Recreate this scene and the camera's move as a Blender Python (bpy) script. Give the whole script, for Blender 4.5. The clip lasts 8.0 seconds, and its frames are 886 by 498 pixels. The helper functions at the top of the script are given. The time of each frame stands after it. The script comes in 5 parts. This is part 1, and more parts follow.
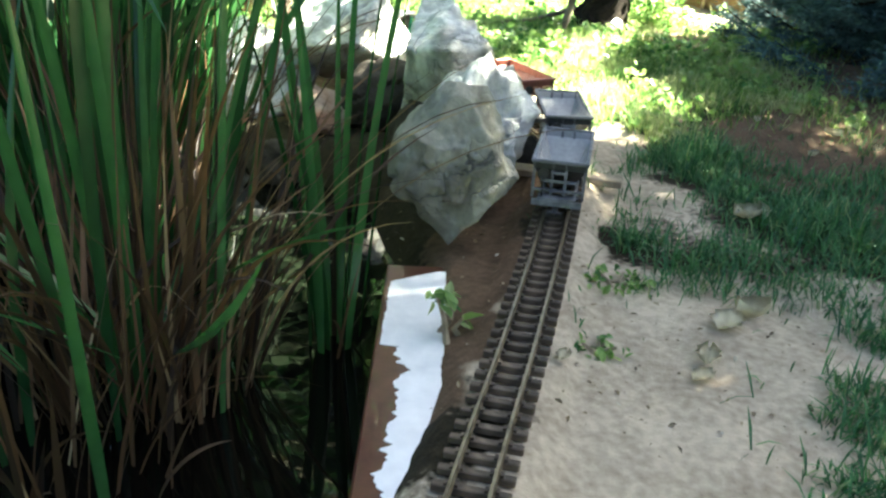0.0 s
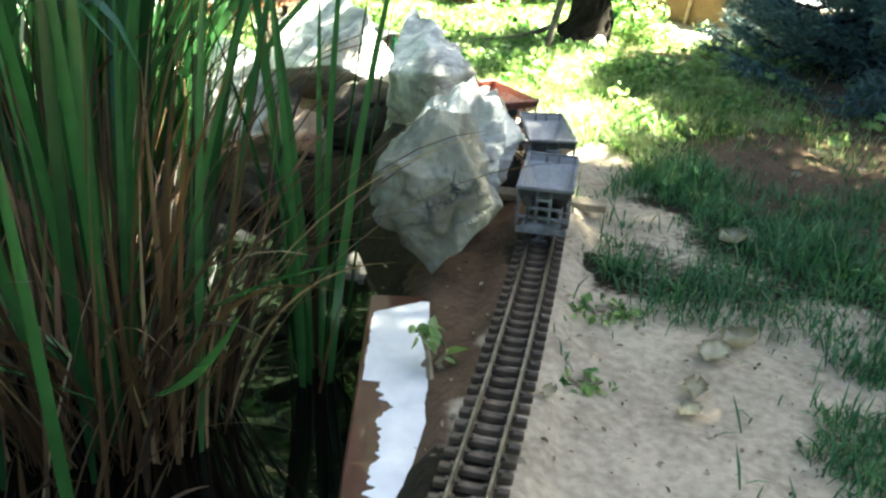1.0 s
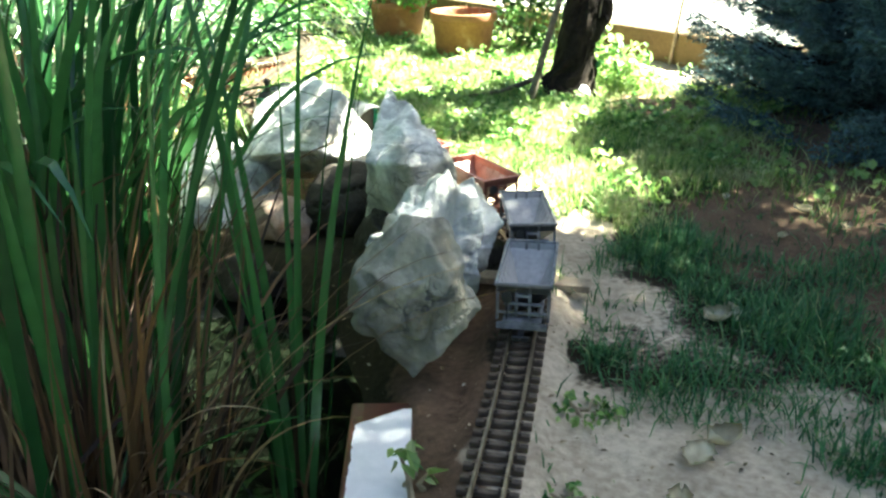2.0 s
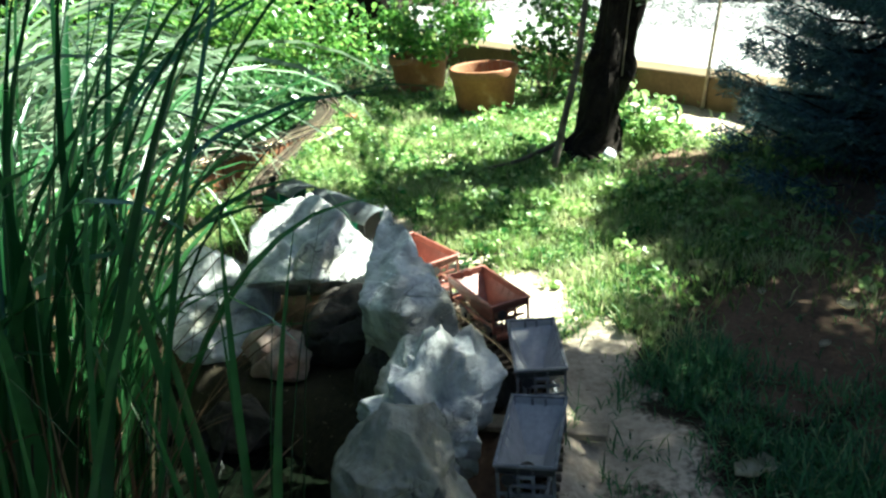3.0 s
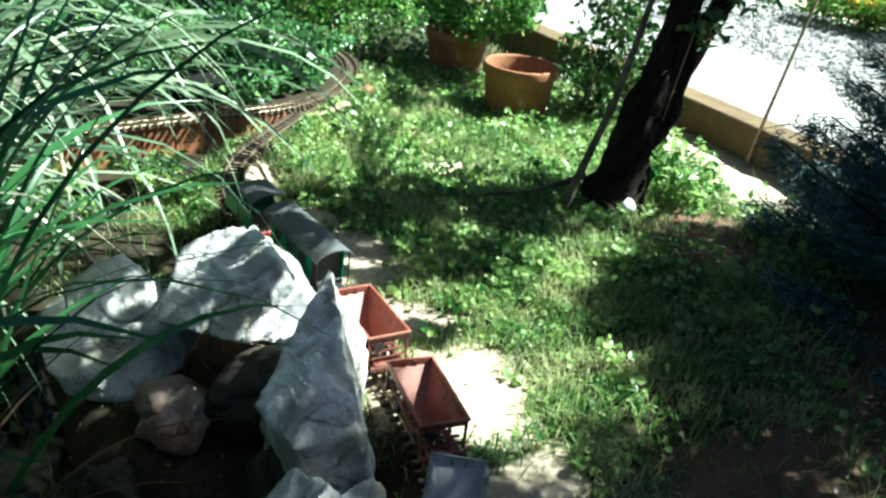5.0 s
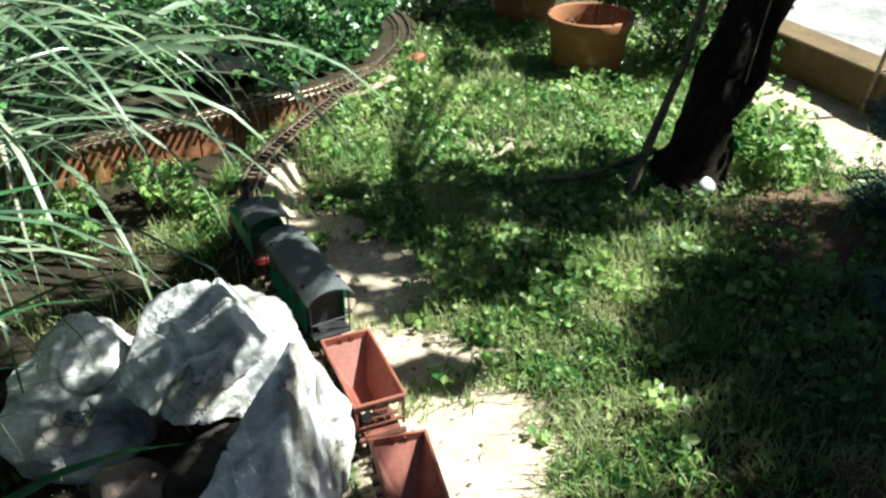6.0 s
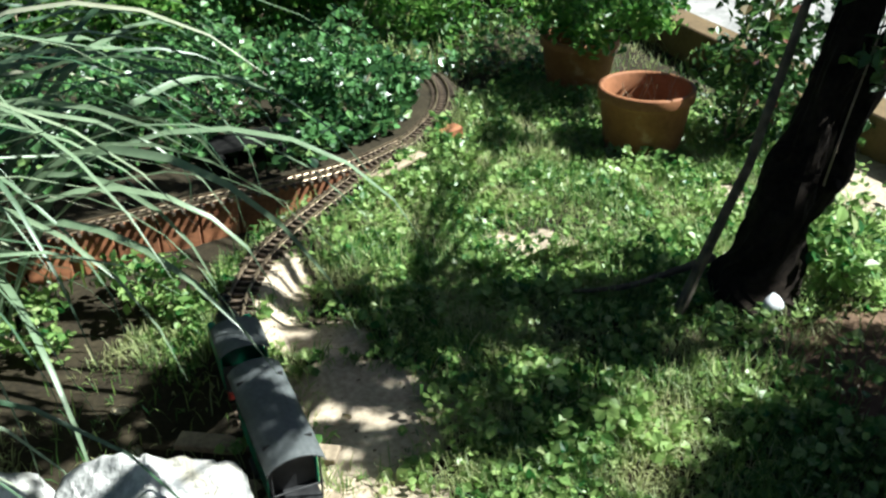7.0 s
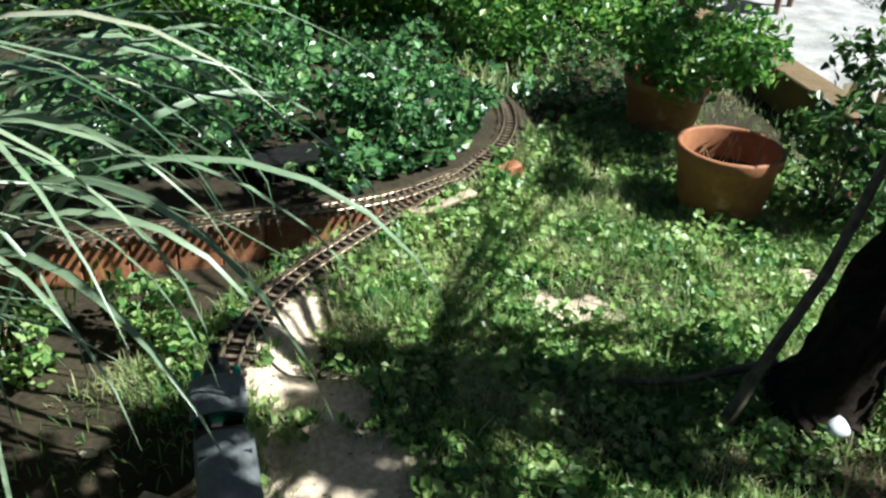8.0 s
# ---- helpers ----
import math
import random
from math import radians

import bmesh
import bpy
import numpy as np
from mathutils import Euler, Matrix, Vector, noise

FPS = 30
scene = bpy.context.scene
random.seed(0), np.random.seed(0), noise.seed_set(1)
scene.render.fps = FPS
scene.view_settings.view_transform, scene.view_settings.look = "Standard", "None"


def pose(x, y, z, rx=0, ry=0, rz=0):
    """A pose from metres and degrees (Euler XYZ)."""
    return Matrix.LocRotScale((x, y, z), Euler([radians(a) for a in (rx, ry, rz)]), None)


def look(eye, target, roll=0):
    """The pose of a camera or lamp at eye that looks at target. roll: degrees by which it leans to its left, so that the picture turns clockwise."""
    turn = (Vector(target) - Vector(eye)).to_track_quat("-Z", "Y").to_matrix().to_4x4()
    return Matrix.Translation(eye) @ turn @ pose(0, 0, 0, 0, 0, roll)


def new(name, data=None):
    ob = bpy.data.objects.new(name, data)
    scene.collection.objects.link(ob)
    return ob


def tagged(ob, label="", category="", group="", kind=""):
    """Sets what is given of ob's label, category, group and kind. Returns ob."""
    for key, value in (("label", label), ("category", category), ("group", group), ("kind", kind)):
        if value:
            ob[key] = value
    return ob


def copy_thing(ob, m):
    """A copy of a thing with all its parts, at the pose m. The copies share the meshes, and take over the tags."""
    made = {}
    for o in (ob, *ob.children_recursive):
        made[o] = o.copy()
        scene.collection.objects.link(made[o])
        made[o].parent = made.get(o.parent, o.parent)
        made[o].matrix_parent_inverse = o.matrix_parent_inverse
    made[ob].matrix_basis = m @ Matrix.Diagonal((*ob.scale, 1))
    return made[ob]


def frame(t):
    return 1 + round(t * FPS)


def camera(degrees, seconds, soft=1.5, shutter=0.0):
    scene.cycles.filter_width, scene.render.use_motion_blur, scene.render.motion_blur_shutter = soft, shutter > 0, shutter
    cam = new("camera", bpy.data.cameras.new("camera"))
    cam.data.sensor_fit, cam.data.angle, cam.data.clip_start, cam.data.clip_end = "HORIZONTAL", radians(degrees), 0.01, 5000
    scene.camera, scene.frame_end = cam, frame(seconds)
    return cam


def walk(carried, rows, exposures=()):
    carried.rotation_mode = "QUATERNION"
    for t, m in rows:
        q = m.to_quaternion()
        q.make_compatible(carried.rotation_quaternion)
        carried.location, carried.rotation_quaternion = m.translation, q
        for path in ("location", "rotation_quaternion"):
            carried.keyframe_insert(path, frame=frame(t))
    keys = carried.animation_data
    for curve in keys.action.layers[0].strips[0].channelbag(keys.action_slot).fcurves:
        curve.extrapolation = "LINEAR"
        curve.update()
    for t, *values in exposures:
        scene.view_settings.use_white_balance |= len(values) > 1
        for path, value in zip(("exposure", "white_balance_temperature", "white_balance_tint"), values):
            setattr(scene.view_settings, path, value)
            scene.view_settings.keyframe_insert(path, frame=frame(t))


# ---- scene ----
cam = camera(54.0, 8.0, soft=2.5)
PATH = [
    (0, (0.597, 0.116, 0.654), (0.294, 1.91, -0.176), 2.9),
    (0.5, (0.589, 0.134, 0.663), (0.301, 1.938, -0.151), 2.9),
    (1, (0.592, 0.148, 0.677), (0.321, 1.957, -0.132), 3.1),
    (1.5, (0.611, 0.174, 0.709), (0.349, 1.976, -0.118), 1.6),
    (2, (0.627, 0.214, 0.801), (0.338, 2.042, 0.042), -0.0),
    (2.2, (0.647, 0.245, 0.862), (0.332, 2.071, 0.11), -0.6),
    (3.3, (0.719, 0.53, 1.04), (0.299, 2.344, 0.31), -5.0),
    (3.5, (0.727, 0.547, 1.082), (0.296, 2.35, 0.331), -3.6),
    (4, (0.692, 0.595, 1.163), (0.282, 2.36, 0.316), -1.9),
    (4.5, (0.697, 0.732, 1.165), (0.314, 2.503, 0.318), 5.0),
    (4.7, (0.713, 0.798, 1.163), (0.299, 2.563, 0.319), 8.6),
    (5.8, (0.821, 1.301, 1.223), (0.203, 2.901, 0.194), -1.3),
    (6, (0.848, 1.384, 1.236), (0.166, 2.951, 0.196), 0.0),
    (6.5, (0.86, 1.588, 1.252), (0.062, 3.113, 0.234), -0.4),
    (7, (0.795, 1.808, 1.256), (-0.04, 3.338, 0.275), -0.7),
    (7.5, (0.753, 1.984, 1.242), (-0.116, 3.492, 0.258), 2.7),
    (8, (0.756, 2.103, 1.285), (-0.23, 3.532, 0.292), 3.6),
]
walk(cam, [(t, look(eye, target, roll)) for t, eye, target, roll in PATH], [(0, 4.7, 6800, -5), (1.5, 4.7, 6800, -5), (2.2, 4.1, 6400, -6), (3.3, 2.55, 5700, -9), (4.7, 2.3, 5500, -10), (6, 1.65, 5800, 0), (7, 1.5, 5700, 2), (8, 1.42, 5650, 4)])

# ---- world and sun ----
SUN_ELEVATION, SUN_X, SUN_Y = 50.0, 0.84, 0.54
world = bpy.data.worlds.new("sky")
scene.world = world
world.use_nodes = True
sky = world.node_tree.nodes.new("ShaderNodeTexSky")
sky.sky_type, sky.sun_disc = "NISHITA", False
sky.air_density = 0.25
sky.sun_elevation, sky.sun_rotation = radians(SUN_ELEVATION), math.atan2(SUN_X, SUN_Y)
world.node_tree.links.new(sky.outputs[0], world.node_tree.nodes["Background"].inputs[0])
world.node_tree.nodes["Background"].inputs[1].default_value = 0.05
sun = new("sun", bpy.data.lights.new("sun", "SUN"))
sun.data.energy, sun.data.angle, sun.data.color = 5.0, radians(0.5), (1.0, 0.94, 0.84)
flat_reach = math.cos(radians(SUN_ELEVATION))
sun.matrix_world = look((SUN_X * flat_reach * 20, SUN_Y * flat_reach * 20, math.sin(radians(SUN_ELEVATION)) * 20), (0, 0, 0))

# ---- materials ----
def material(name, dark, light, scale=8.0, rough=0.8, metal=0.0, bump=0.3, fine=60.0, spots=None, spot_level=0.62, spot_scale=5.0, coat=0.0, vary=0.0, island=0.0, specular=0.5):
    """A surface whose colour drifts between two tones at two scales, with fine relief and stains of a third tone."""
    m = bpy.data.materials.new(name)
    m.use_nodes = True
    n, link = m.node_tree.nodes, m.node_tree.links.new
    p = n["Principled BSDF"]
    where = n.new("ShaderNodeTexCoord").outputs["Object"]
    big, small = n.new("ShaderNodeTexNoise"), n.new("ShaderNodeTexNoise")
    for tex, s, d in ((big, scale, 5.0), (small, fine, 4.0)):
        tex.inputs["Scale"].default_value, tex.inputs["Detail"].default_value = s, d
        link(where, tex.inputs["Vector"])
    level = n.new("ShaderNodeMath")
    level.operation = "MULTIPLY_ADD"
    level.inputs[1].default_value, level.inputs[2].default_value = 0.45, 0.0
    link(small.outputs["Fac"], level.inputs[0])
    both = n.new("ShaderNodeMath")
    both.operation = "MULTIPLY_ADD"
    both.inputs[1].default_value = 0.8
    link(big.outputs["Fac"], both.inputs[0])
    link(level.outputs[0], both.inputs[2])
    ramp = n.new("ShaderNodeValToRGB")
    ramp.color_ramp.elements[0].position, ramp.color_ramp.elements[1].position = 0.42, 0.82
    ramp.color_ramp.elements[0].color, ramp.color_ramp.elements[1].color = (*dark, 1), (*light, 1)
    link(both.outputs[0], ramp.inputs[0])
    out = ramp.outputs[0]
    if spots:
        third = n.new("ShaderNodeTexNoise")
        third.inputs["Scale"].default_value, third.inputs["Detail"].default_value = spot_scale, 6.0
        link(where, third.inputs["Vector"])
        cut = n.new("ShaderNodeValToRGB")
        cut.color_ramp.elements[0].position, cut.color_ramp.elements[1].position = spot_level - 0.05, spot_level + 0.06
        link(third.outputs["Fac"], cut.inputs[0])
        mix = n.new("ShaderNodeMix")
        mix.data_type = "RGBA"
        link(cut.outputs[0], mix.inputs[0])
        link(out, mix.inputs[6])
        mix.inputs[7].default_value = (*spots, 1)
        out = mix.outputs[2]
    if vary or island:
        hsv = n.new("ShaderNodeHueSaturation")
        span = n.new("ShaderNodeMapRange")
        span.inputs[3].default_value, span.inputs[4].default_value = 1 - (vary or island), 1 + (vary or island)
        link(n.new("ShaderNodeObjectInfo").outputs["Random"] if vary else n.new("ShaderNodeNewGeometry").outputs["Random Per Island"], span.inputs[0])
        link(span.outputs[0], hsv.inputs["Value"])
        link(out, hsv.inputs["Color"])
        out = hsv.outputs[0]
    link(out, p.inputs["Base Color"])
    p.inputs["Roughness"].default_value, p.inputs["Metallic"].default_value = rough, metal
    p.inputs["Coat Weight"].default_value = coat
    p.inputs["Specular IOR Level"].default_value = specular
    if bump:
        relief = n.new("ShaderNodeBump")
        relief.inputs["Strength"].default_value, relief.inputs["Distance"].default_value = bump, 0.004
        link(both.outputs[0], relief.inputs["Height"])
        link(relief.outputs[0], p.inputs["Normal"])
    return m


def leaf_material(name, dark, light, rough=0.45, through_light=0.4, tip=None, patch=None):
    """A leaf: colour differs from leaf to leaf, and some of the light passes through it."""
    m = bpy.data.materials.new(name)
    m.use_nodes = True
    n, link = m.node_tree.nodes, m.node_tree.links.new
    p = n["Principled BSDF"]
    ramp = n.new("ShaderNodeValToRGB")
    ramp.color_ramp.elements[0].color, ramp.color_ramp.elements[1].color = (*dark, 1), (*light, 1)
    if tip:
        ramp.color_ramp.elements[1].position = 0.86
        ramp.color_ramp.elements.new(1.0).color = (*tip, 1)
    link(n.new("ShaderNodeNewGeometry").outputs["Random Per Island"], ramp.inputs[0])
    streak = n.new("ShaderNodeTexNoise")
    streak.inputs["Scale"].default_value = 30.0
    link(n.new("ShaderNodeTexCoord").outputs["Object"], streak.inputs["Vector"])
    hsv = n.new("ShaderNodeHueSaturation")
    span = n.new("ShaderNodeMapRange")
    span.inputs[3].default_value, span.inputs[4].default_value = 0.65, 1.35
    link(streak.outputs["Fac"], span.inputs[0])
    link(span.outputs[0], hsv.inputs["Value"])
    link(ramp.outputs[0], hsv.inputs["Color"])
    out = hsv.outputs[0]
    if patch:
        spread = n.new("ShaderNodeTexNoise")
        spread.inputs["Scale"].default_value, spread.inputs["Detail"].default_value = 4.5, 4.0
        link(n.new("ShaderNodeTexCoord").outputs["Object"], spread.inputs["Vector"])
        cut = n.new("ShaderNodeMapRange")
        cut.inputs[1].default_value, cut.inputs[2].default_value, cut.inputs[4].default_value = 0.47, 0.62, 0.7
        link(spread.outputs["Fac"], cut.inputs[0])
        mix2 = n.new("ShaderNodeMix")
        mix2.data_type = "RGBA"
        link(cut.outputs[0], mix2.inputs[0])
        link(out, mix2.inputs[6])
        mix2.inputs[7].default_value = (*patch, 1)
        out = mix2.outputs[2]
    link(out, p.inputs["Base Color"])
    p.inputs["Roughness"].default_value = rough
    glow = n.new("ShaderNodeBsdfTranslucent")
    link(out, glow.inputs["Color"])
    mix = n.new("ShaderNodeMixShader")
    mix.inputs[0].default_value = through_light
    link(p.outputs[0], mix.inputs[1])
    link(glow.outputs[0], mix.inputs[2])
    link(mix.outputs[0], n["Material Output"].inputs["Surface"])
    return m


def ground_material():
    """Soil: pale trodden sand, dark humus under the lawn and reddish needle litter, by the zones laid on the sheet."""
    m = bpy.data.materials.new("soil")
    m.use_nodes = True
    n, link = m.node_tree.nodes, m.node_tree.links.new
    p = n["Principled BSDF"]
    where = n.new("ShaderNodeTexCoord").outputs["Object"]
    def noise_at(scale, detail=6.0):
        t = n.new("ShaderNodeTexNoise")
        t.inputs["Scale"].default_value, t.inputs["Detail"].default_value = scale, detail
        link(where, t.inputs["Vector"])
        return t.outputs["Fac"]
    def ramp_of(src, a, b, lo=0.3, hi=0.7):
        r = n.new("ShaderNodeValToRGB")
        r.color_ramp.elements[0].position, r.color_ramp.elements[1].position = lo, hi
        r.color_ramp.elements[0].color, r.color_ramp.elements[1].color = (*a, 1), (*b, 1)
        link(src, r.inputs[0])
        return r.outputs[0]
    def blend(fac, a, b):
        x = n.new("ShaderNodeMix")
        x.data_type = "RGBA"
        link(fac, x.inputs[0])
        link(a, x.inputs[6])
        link(b, x.inputs[7])
        return x.outputs[2]
    mid, fine, grit = noise_at(9.0), noise_at(70.0), noise_at(260.0, 3.0)
    add = n.new("ShaderNodeMath")
    add.operation = "MULTIPLY_ADD"
    add.inputs[1].default_value = 0.55
    link(fine, add.inputs[0])
    half = n.new("ShaderNodeMath")
    half.operation = "MULTIPLY"
    half.inputs[1].default_value = 0.5
    link(mid, half.inputs[0])
    link(half.outputs[0], add.inputs[2])
    sand = ramp_of(add.outputs[0], (0.27, 0.215, 0.155), (0.56, 0.465, 0.35), 0.34, 0.66)
    humus = ramp_of(add.outputs[0], (0.010, 0.008, 0.005), (0.045, 0.036, 0.02))
    litter = ramp_of(add.outputs[0], (0.045, 0.029, 0.018), (0.17, 0.11, 0.07))
    def zone(name):
        a = n.new("ShaderNodeAttribute")
        a.attribute_name = name
        s = n.new("ShaderNodeMath")
        s.operation = "MULTIPLY_ADD"
        s.inputs[1].default_value = 0.9
        link(add.outputs[0], s.inputs[0])
        link(a.outputs["Fac"], s.inputs[2])
        return ramp_of(s.outputs[0], (0, 0, 0), (1, 1, 1), 0.80, 1.18)
    colour = blend(zone("sand"), humus, sand)
    colour = blend(zone("litter"), colour, litter)
    link(colour, p.inputs["Base Color"])
    p.inputs["Roughness"].default_value = 0.95
    p.inputs["Specular IOR Level"].default_value = 0.2
    relief = n.new("ShaderNodeBump")
    relief.inputs["Strength"].default_value, relief.inputs["Distance"].default_value = 0.4, 0.005
    total = n.new("ShaderNodeMath")
    total.operation = "ADD"
    link(add.outputs[0], total.inputs[0])
    link(grit, total.inputs[1])
    link(total.outputs[0], relief.inputs["Height"])
    link(relief.outputs[0], p.inputs["Normal"])
    return m


def rock_material(name, pale, grey, stain, vein=(0.07, 0.07, 0.07)):
    """Weathered limestone: cloudy pale stone, warm stains, thin dark cracks and a gritty surface."""
    m = bpy.data.materials.new(name)
    m.use_nodes = True
    n, link = m.node_tree.nodes, m.node_tree.links.new
    p = n["Principled BSDF"]
    where = n.new("ShaderNodeTexCoord").outputs["Object"]
    def noise_at(scale, detail, warp=0.0):
        t = n.new("ShaderNodeTexNoise")
        t.inputs["Scale"].default_value, t.inputs["Detail"].default_value, t.inputs["Distortion"].default_value = scale, detail, warp
        link(where, t.inputs["Vector"])
        return t.outputs["Fac"]
    def span(src, a, b, lo=0.0, hi=1.0):
        r = n.new("ShaderNodeMapRange")
        for k, v in zip((1, 2, 3, 4), (a, b, lo, hi)):
            r.inputs[k].default_value = v
        link(src, r.inputs[0])
        return r.outputs[0]
    def sums(op, a, b):
        x = n.new("ShaderNodeMath")
        x.operation = op
        for k, v in enumerate((a, b)):
            if isinstance(v, float):
                x.inputs[k].default_value = v
            else:
                link(v, x.inputs[k])
        return x.outputs[0]
    def over(fac, a, colour):
        x = n.new("ShaderNodeMix")
        x.data_type = "RGBA"
        link(fac, x.inputs[0])
        if isinstance(a, tuple):
            x.inputs[6].default_value = (*a, 1)
        else:
            link(a, x.inputs[6])
        x.inputs[7].default_value = (*colour, 1)
        return x.outputs[2]
    cloud, patch, grit = noise_at(11.0, 6.0, 0.6), noise_at(6.0, 5.0, 0.3), noise_at(90.0, 4.0)
    crack = sums("ABSOLUTE", sums("SUBTRACT", noise_at(9.0, 3.0, 1.2), 0.5), 0.0)
    where_cracked = span(noise_at(5.0, 2.0), 0.52, 0.66)
    fine_crack = sums("ABSOLUTE", sums("SUBTRACT", noise_at(26.0, 3.0, 0.8), 0.5), 0.0)
    colour = over(span(cloud, 0.44, 0.62), pale, grey)
    colour = over(span(patch, 0.50, 0.66, 0.0, 0.8), colour, stain)
    colour = over(span(grit, 0.52, 0.72, 0.0, 0.5), colour, grey)
    vein_fac = sums("MULTIPLY", span(crack, 0.0, 0.018, 0.85, 0.0), where_cracked)
    colour = over(vein_fac, colour, vein)
    thin_fac = sums("MULTIPLY", span(fine_crack, 0.0, 0.016, 0.55, 0.0), span(noise_at(7.0, 2.0), 0.50, 0.62))
    colour = over(thin_fac, colour, vein)
    link(colour, p.inputs["Base Color"])
    p.inputs["Roughness"].default_value, p.inputs["Specular IOR Level"].default_value = 0.8, 0.35
    height = sums("SUBTRACT", sums("ADD", sums("MULTIPLY", cloud, 0.9), sums("MULTIPLY", grit, 0.35)), sums("ADD", sums("MULTIPLY", vein_fac, 0.7), sums("MULTIPLY", thin_fac, 0.4)))
    relief = n.new("ShaderNodeBump")
    relief.inputs["Strength"].default_value, relief.inputs["Distance"].default_value = 0.9, 0.008
    link(height, relief.inputs["Height"])
    link(relief.outputs[0], p.inputs["Normal"])
    return m


SOIL = ground_material()
ROCK = rock_material("pale limestone", (0.72, 0.71, 0.68), (0.27, 0.275, 0.275), (0.34, 0.31, 0.23))
ROCK_STAINED = rock_material("stained limestone", (0.34, 0.32, 0.265), (0.19, 0.178, 0.148), (0.16, 0.138, 0.085))
# near-black tones stand in for the deep shade under the boulders
ROCK_DARK = rock_material("shade-darkened limestone", (0.045, 0.037, 0.03), (0.028, 0.023, 0.018), (0.03, 0.024, 0.018), (0.02, 0.018, 0.015))
ROCK_RED = rock_material("rusty limestone", (0.32, 0.24, 0.20), (0.22, 0.13, 0.09), (0.19, 0.09, 0.055), (0.06, 0.04, 0.03))
GREY_PAINT = material("worn grey wagon paint", (0.30, 0.295, 0.30), (0.50, 0.49, 0.495), 16.0, 0.38, bump=0.06, fine=120.0, spots=(0.20, 0.15, 0.11), spot_level=0.66, spot_scale=14.0)
GREY_FRAME = material("dusty grey frame", (0.07, 0.07, 0.075), (0.24, 0.24, 0.25), 30.0, 0.55, bump=0.1)
RED_PAINT = material("faded oxide red paint", (0.18, 0.056, 0.038), (0.31, 0.112, 0.074), 16.0, 0.45, bump=0.06, fine=120.0, spots=(0.42, 0.2, 0.13), spot_level=0.66, spot_scale=12.0)
RED_FRAME = material("dark oxide frame", (0.10, 0.03, 0.02), (0.21, 0.07, 0.045), 30.0, 0.55, bump=0.1)
BLACK = material("black plastic", (0.010, 0.010, 0.011), (0.035, 0.035, 0.036), 30.0, 0.5, bump=0.05)
# black without gloss, standing in for the darkness of an opening
VOID = material("black of a dark opening", (0.004, 0.004, 0.004), (0.012, 0.012, 0.011), 30.0, 0.95, bump=0.2, specular=0.1)
ROOF = material("dusty grey roof", (0.055, 0.062, 0.062), (0.13, 0.14, 0.14), 12.0, 0.5, bump=0.1, fine=90.0)
GREEN = material("green enamel", (0.008, 0.12, 0.06), (0.02, 0.26, 0.13), 12.0, 0.35, bump=0.04)
BUFFER_RED = material("red buffer beam", (0.30, 0.03, 0.02), (0.45, 0.06, 0.04), 12.0, 0.45, bump=0.04)
STEEL = material("worn steel wheel", (0.12, 0.11, 0.10), (0.35, 0.33, 0.30), 40.0, 0.35, 0.9, bump=0.05)
RAIL = material("brown brass rail", (0.10, 0.075, 0.05), (0.36, 0.29, 0.19), 40.0, 0.4, 0.7, bump=0.08)
SLEEPER = material("dark brown sleeper", (0.045, 0.031, 0.020), (0.14, 0.10, 0.066), 60.0, 0.7, bump=0.3, vary=0.25)
WOOD = material("grey weathered board", (0.14, 0.105, 0.07), (0.40, 0.32, 0.22), 14.0, 0.8, bump=0.5, fine=90.0)
BOARD_BROWN = material("brown lacquered board", (0.07, 0.026, 0.016), (0.16, 0.065, 0.042), 12.0, 0.3, bump=0.06, coat=0.5)
PEELING = material("peeling white paint", (0.74, 0.75, 0.78), (0.90, 0.90, 0.92), 18.0, 0.6, bump=0.3)
TERRACOTTA = material("terracotta", (0.19, 0.072, 0.026), (0.34, 0.140, 0.055), 9.0, 0.75, bump=0.25, spots=(0.52, 0.30, 0.19), spot_level=0.66, spot_scale=9.0)
BRICK_EDGE = material("orange clay edging", (0.14, 0.052, 0.022), (0.36, 0.15, 0.065), 16.0, 0.85, bump=0.5, vary=0.25)
CONCRETE = material("sunlit pale concrete", (0.15, 0.147, 0.14), (0.36, 0.35, 0.33), 9.0, 0.85, bump=0.3)
GRAVEL = material("pale grey gravel", (0.11, 0.11, 0.105), (0.34, 0.335, 0.32), 40.0, 0.9, bump=0.8, fine=150.0)
OCHRE = material("ochre rendered kerb", (0.075, 0.048, 0.019), (0.16, 0.108, 0.047), 7.0, 0.9, bump=0.4, fine=50.0)
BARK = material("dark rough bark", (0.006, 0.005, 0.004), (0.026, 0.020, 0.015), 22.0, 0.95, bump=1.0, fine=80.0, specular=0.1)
TWIG = material("pale dry twig", (0.17, 0.13, 0.08), (0.36, 0.29, 0.19), 25.0, 0.85, bump=0.3)
PLASTER = material("white plate", (0.42, 0.44, 0.46), (0.66, 0.68, 0.70), 10.0, 0.6, bump=0.1)
REED_GREEN = leaf_material("green reed leaf", (0.010, 0.048, 0.014), (0.066, 0.185, 0.058), 0.27, 0.32)
REED_PALE = leaf_material("pale silvery reed leaf", (0.060, 0.125, 0.065), (0.25, 0.33, 0.20), 0.36, 0.3, (0.46, 0.45, 0.33))
REED_DRY = leaf_material("dry brown reed leaf", (0.012, 0.006, 0.0025), (0.13, 0.070, 0.030), 0.7, 0.12, (0.40, 0.30, 0.17))
LAWN = leaf_material("lawn grass blade", (0.018, 0.11, 0.022), (0.24, 0.36, 0.085), 0.5, 0.5, (0.55, 0.52, 0.30), (0.52, 0.52, 0.27))
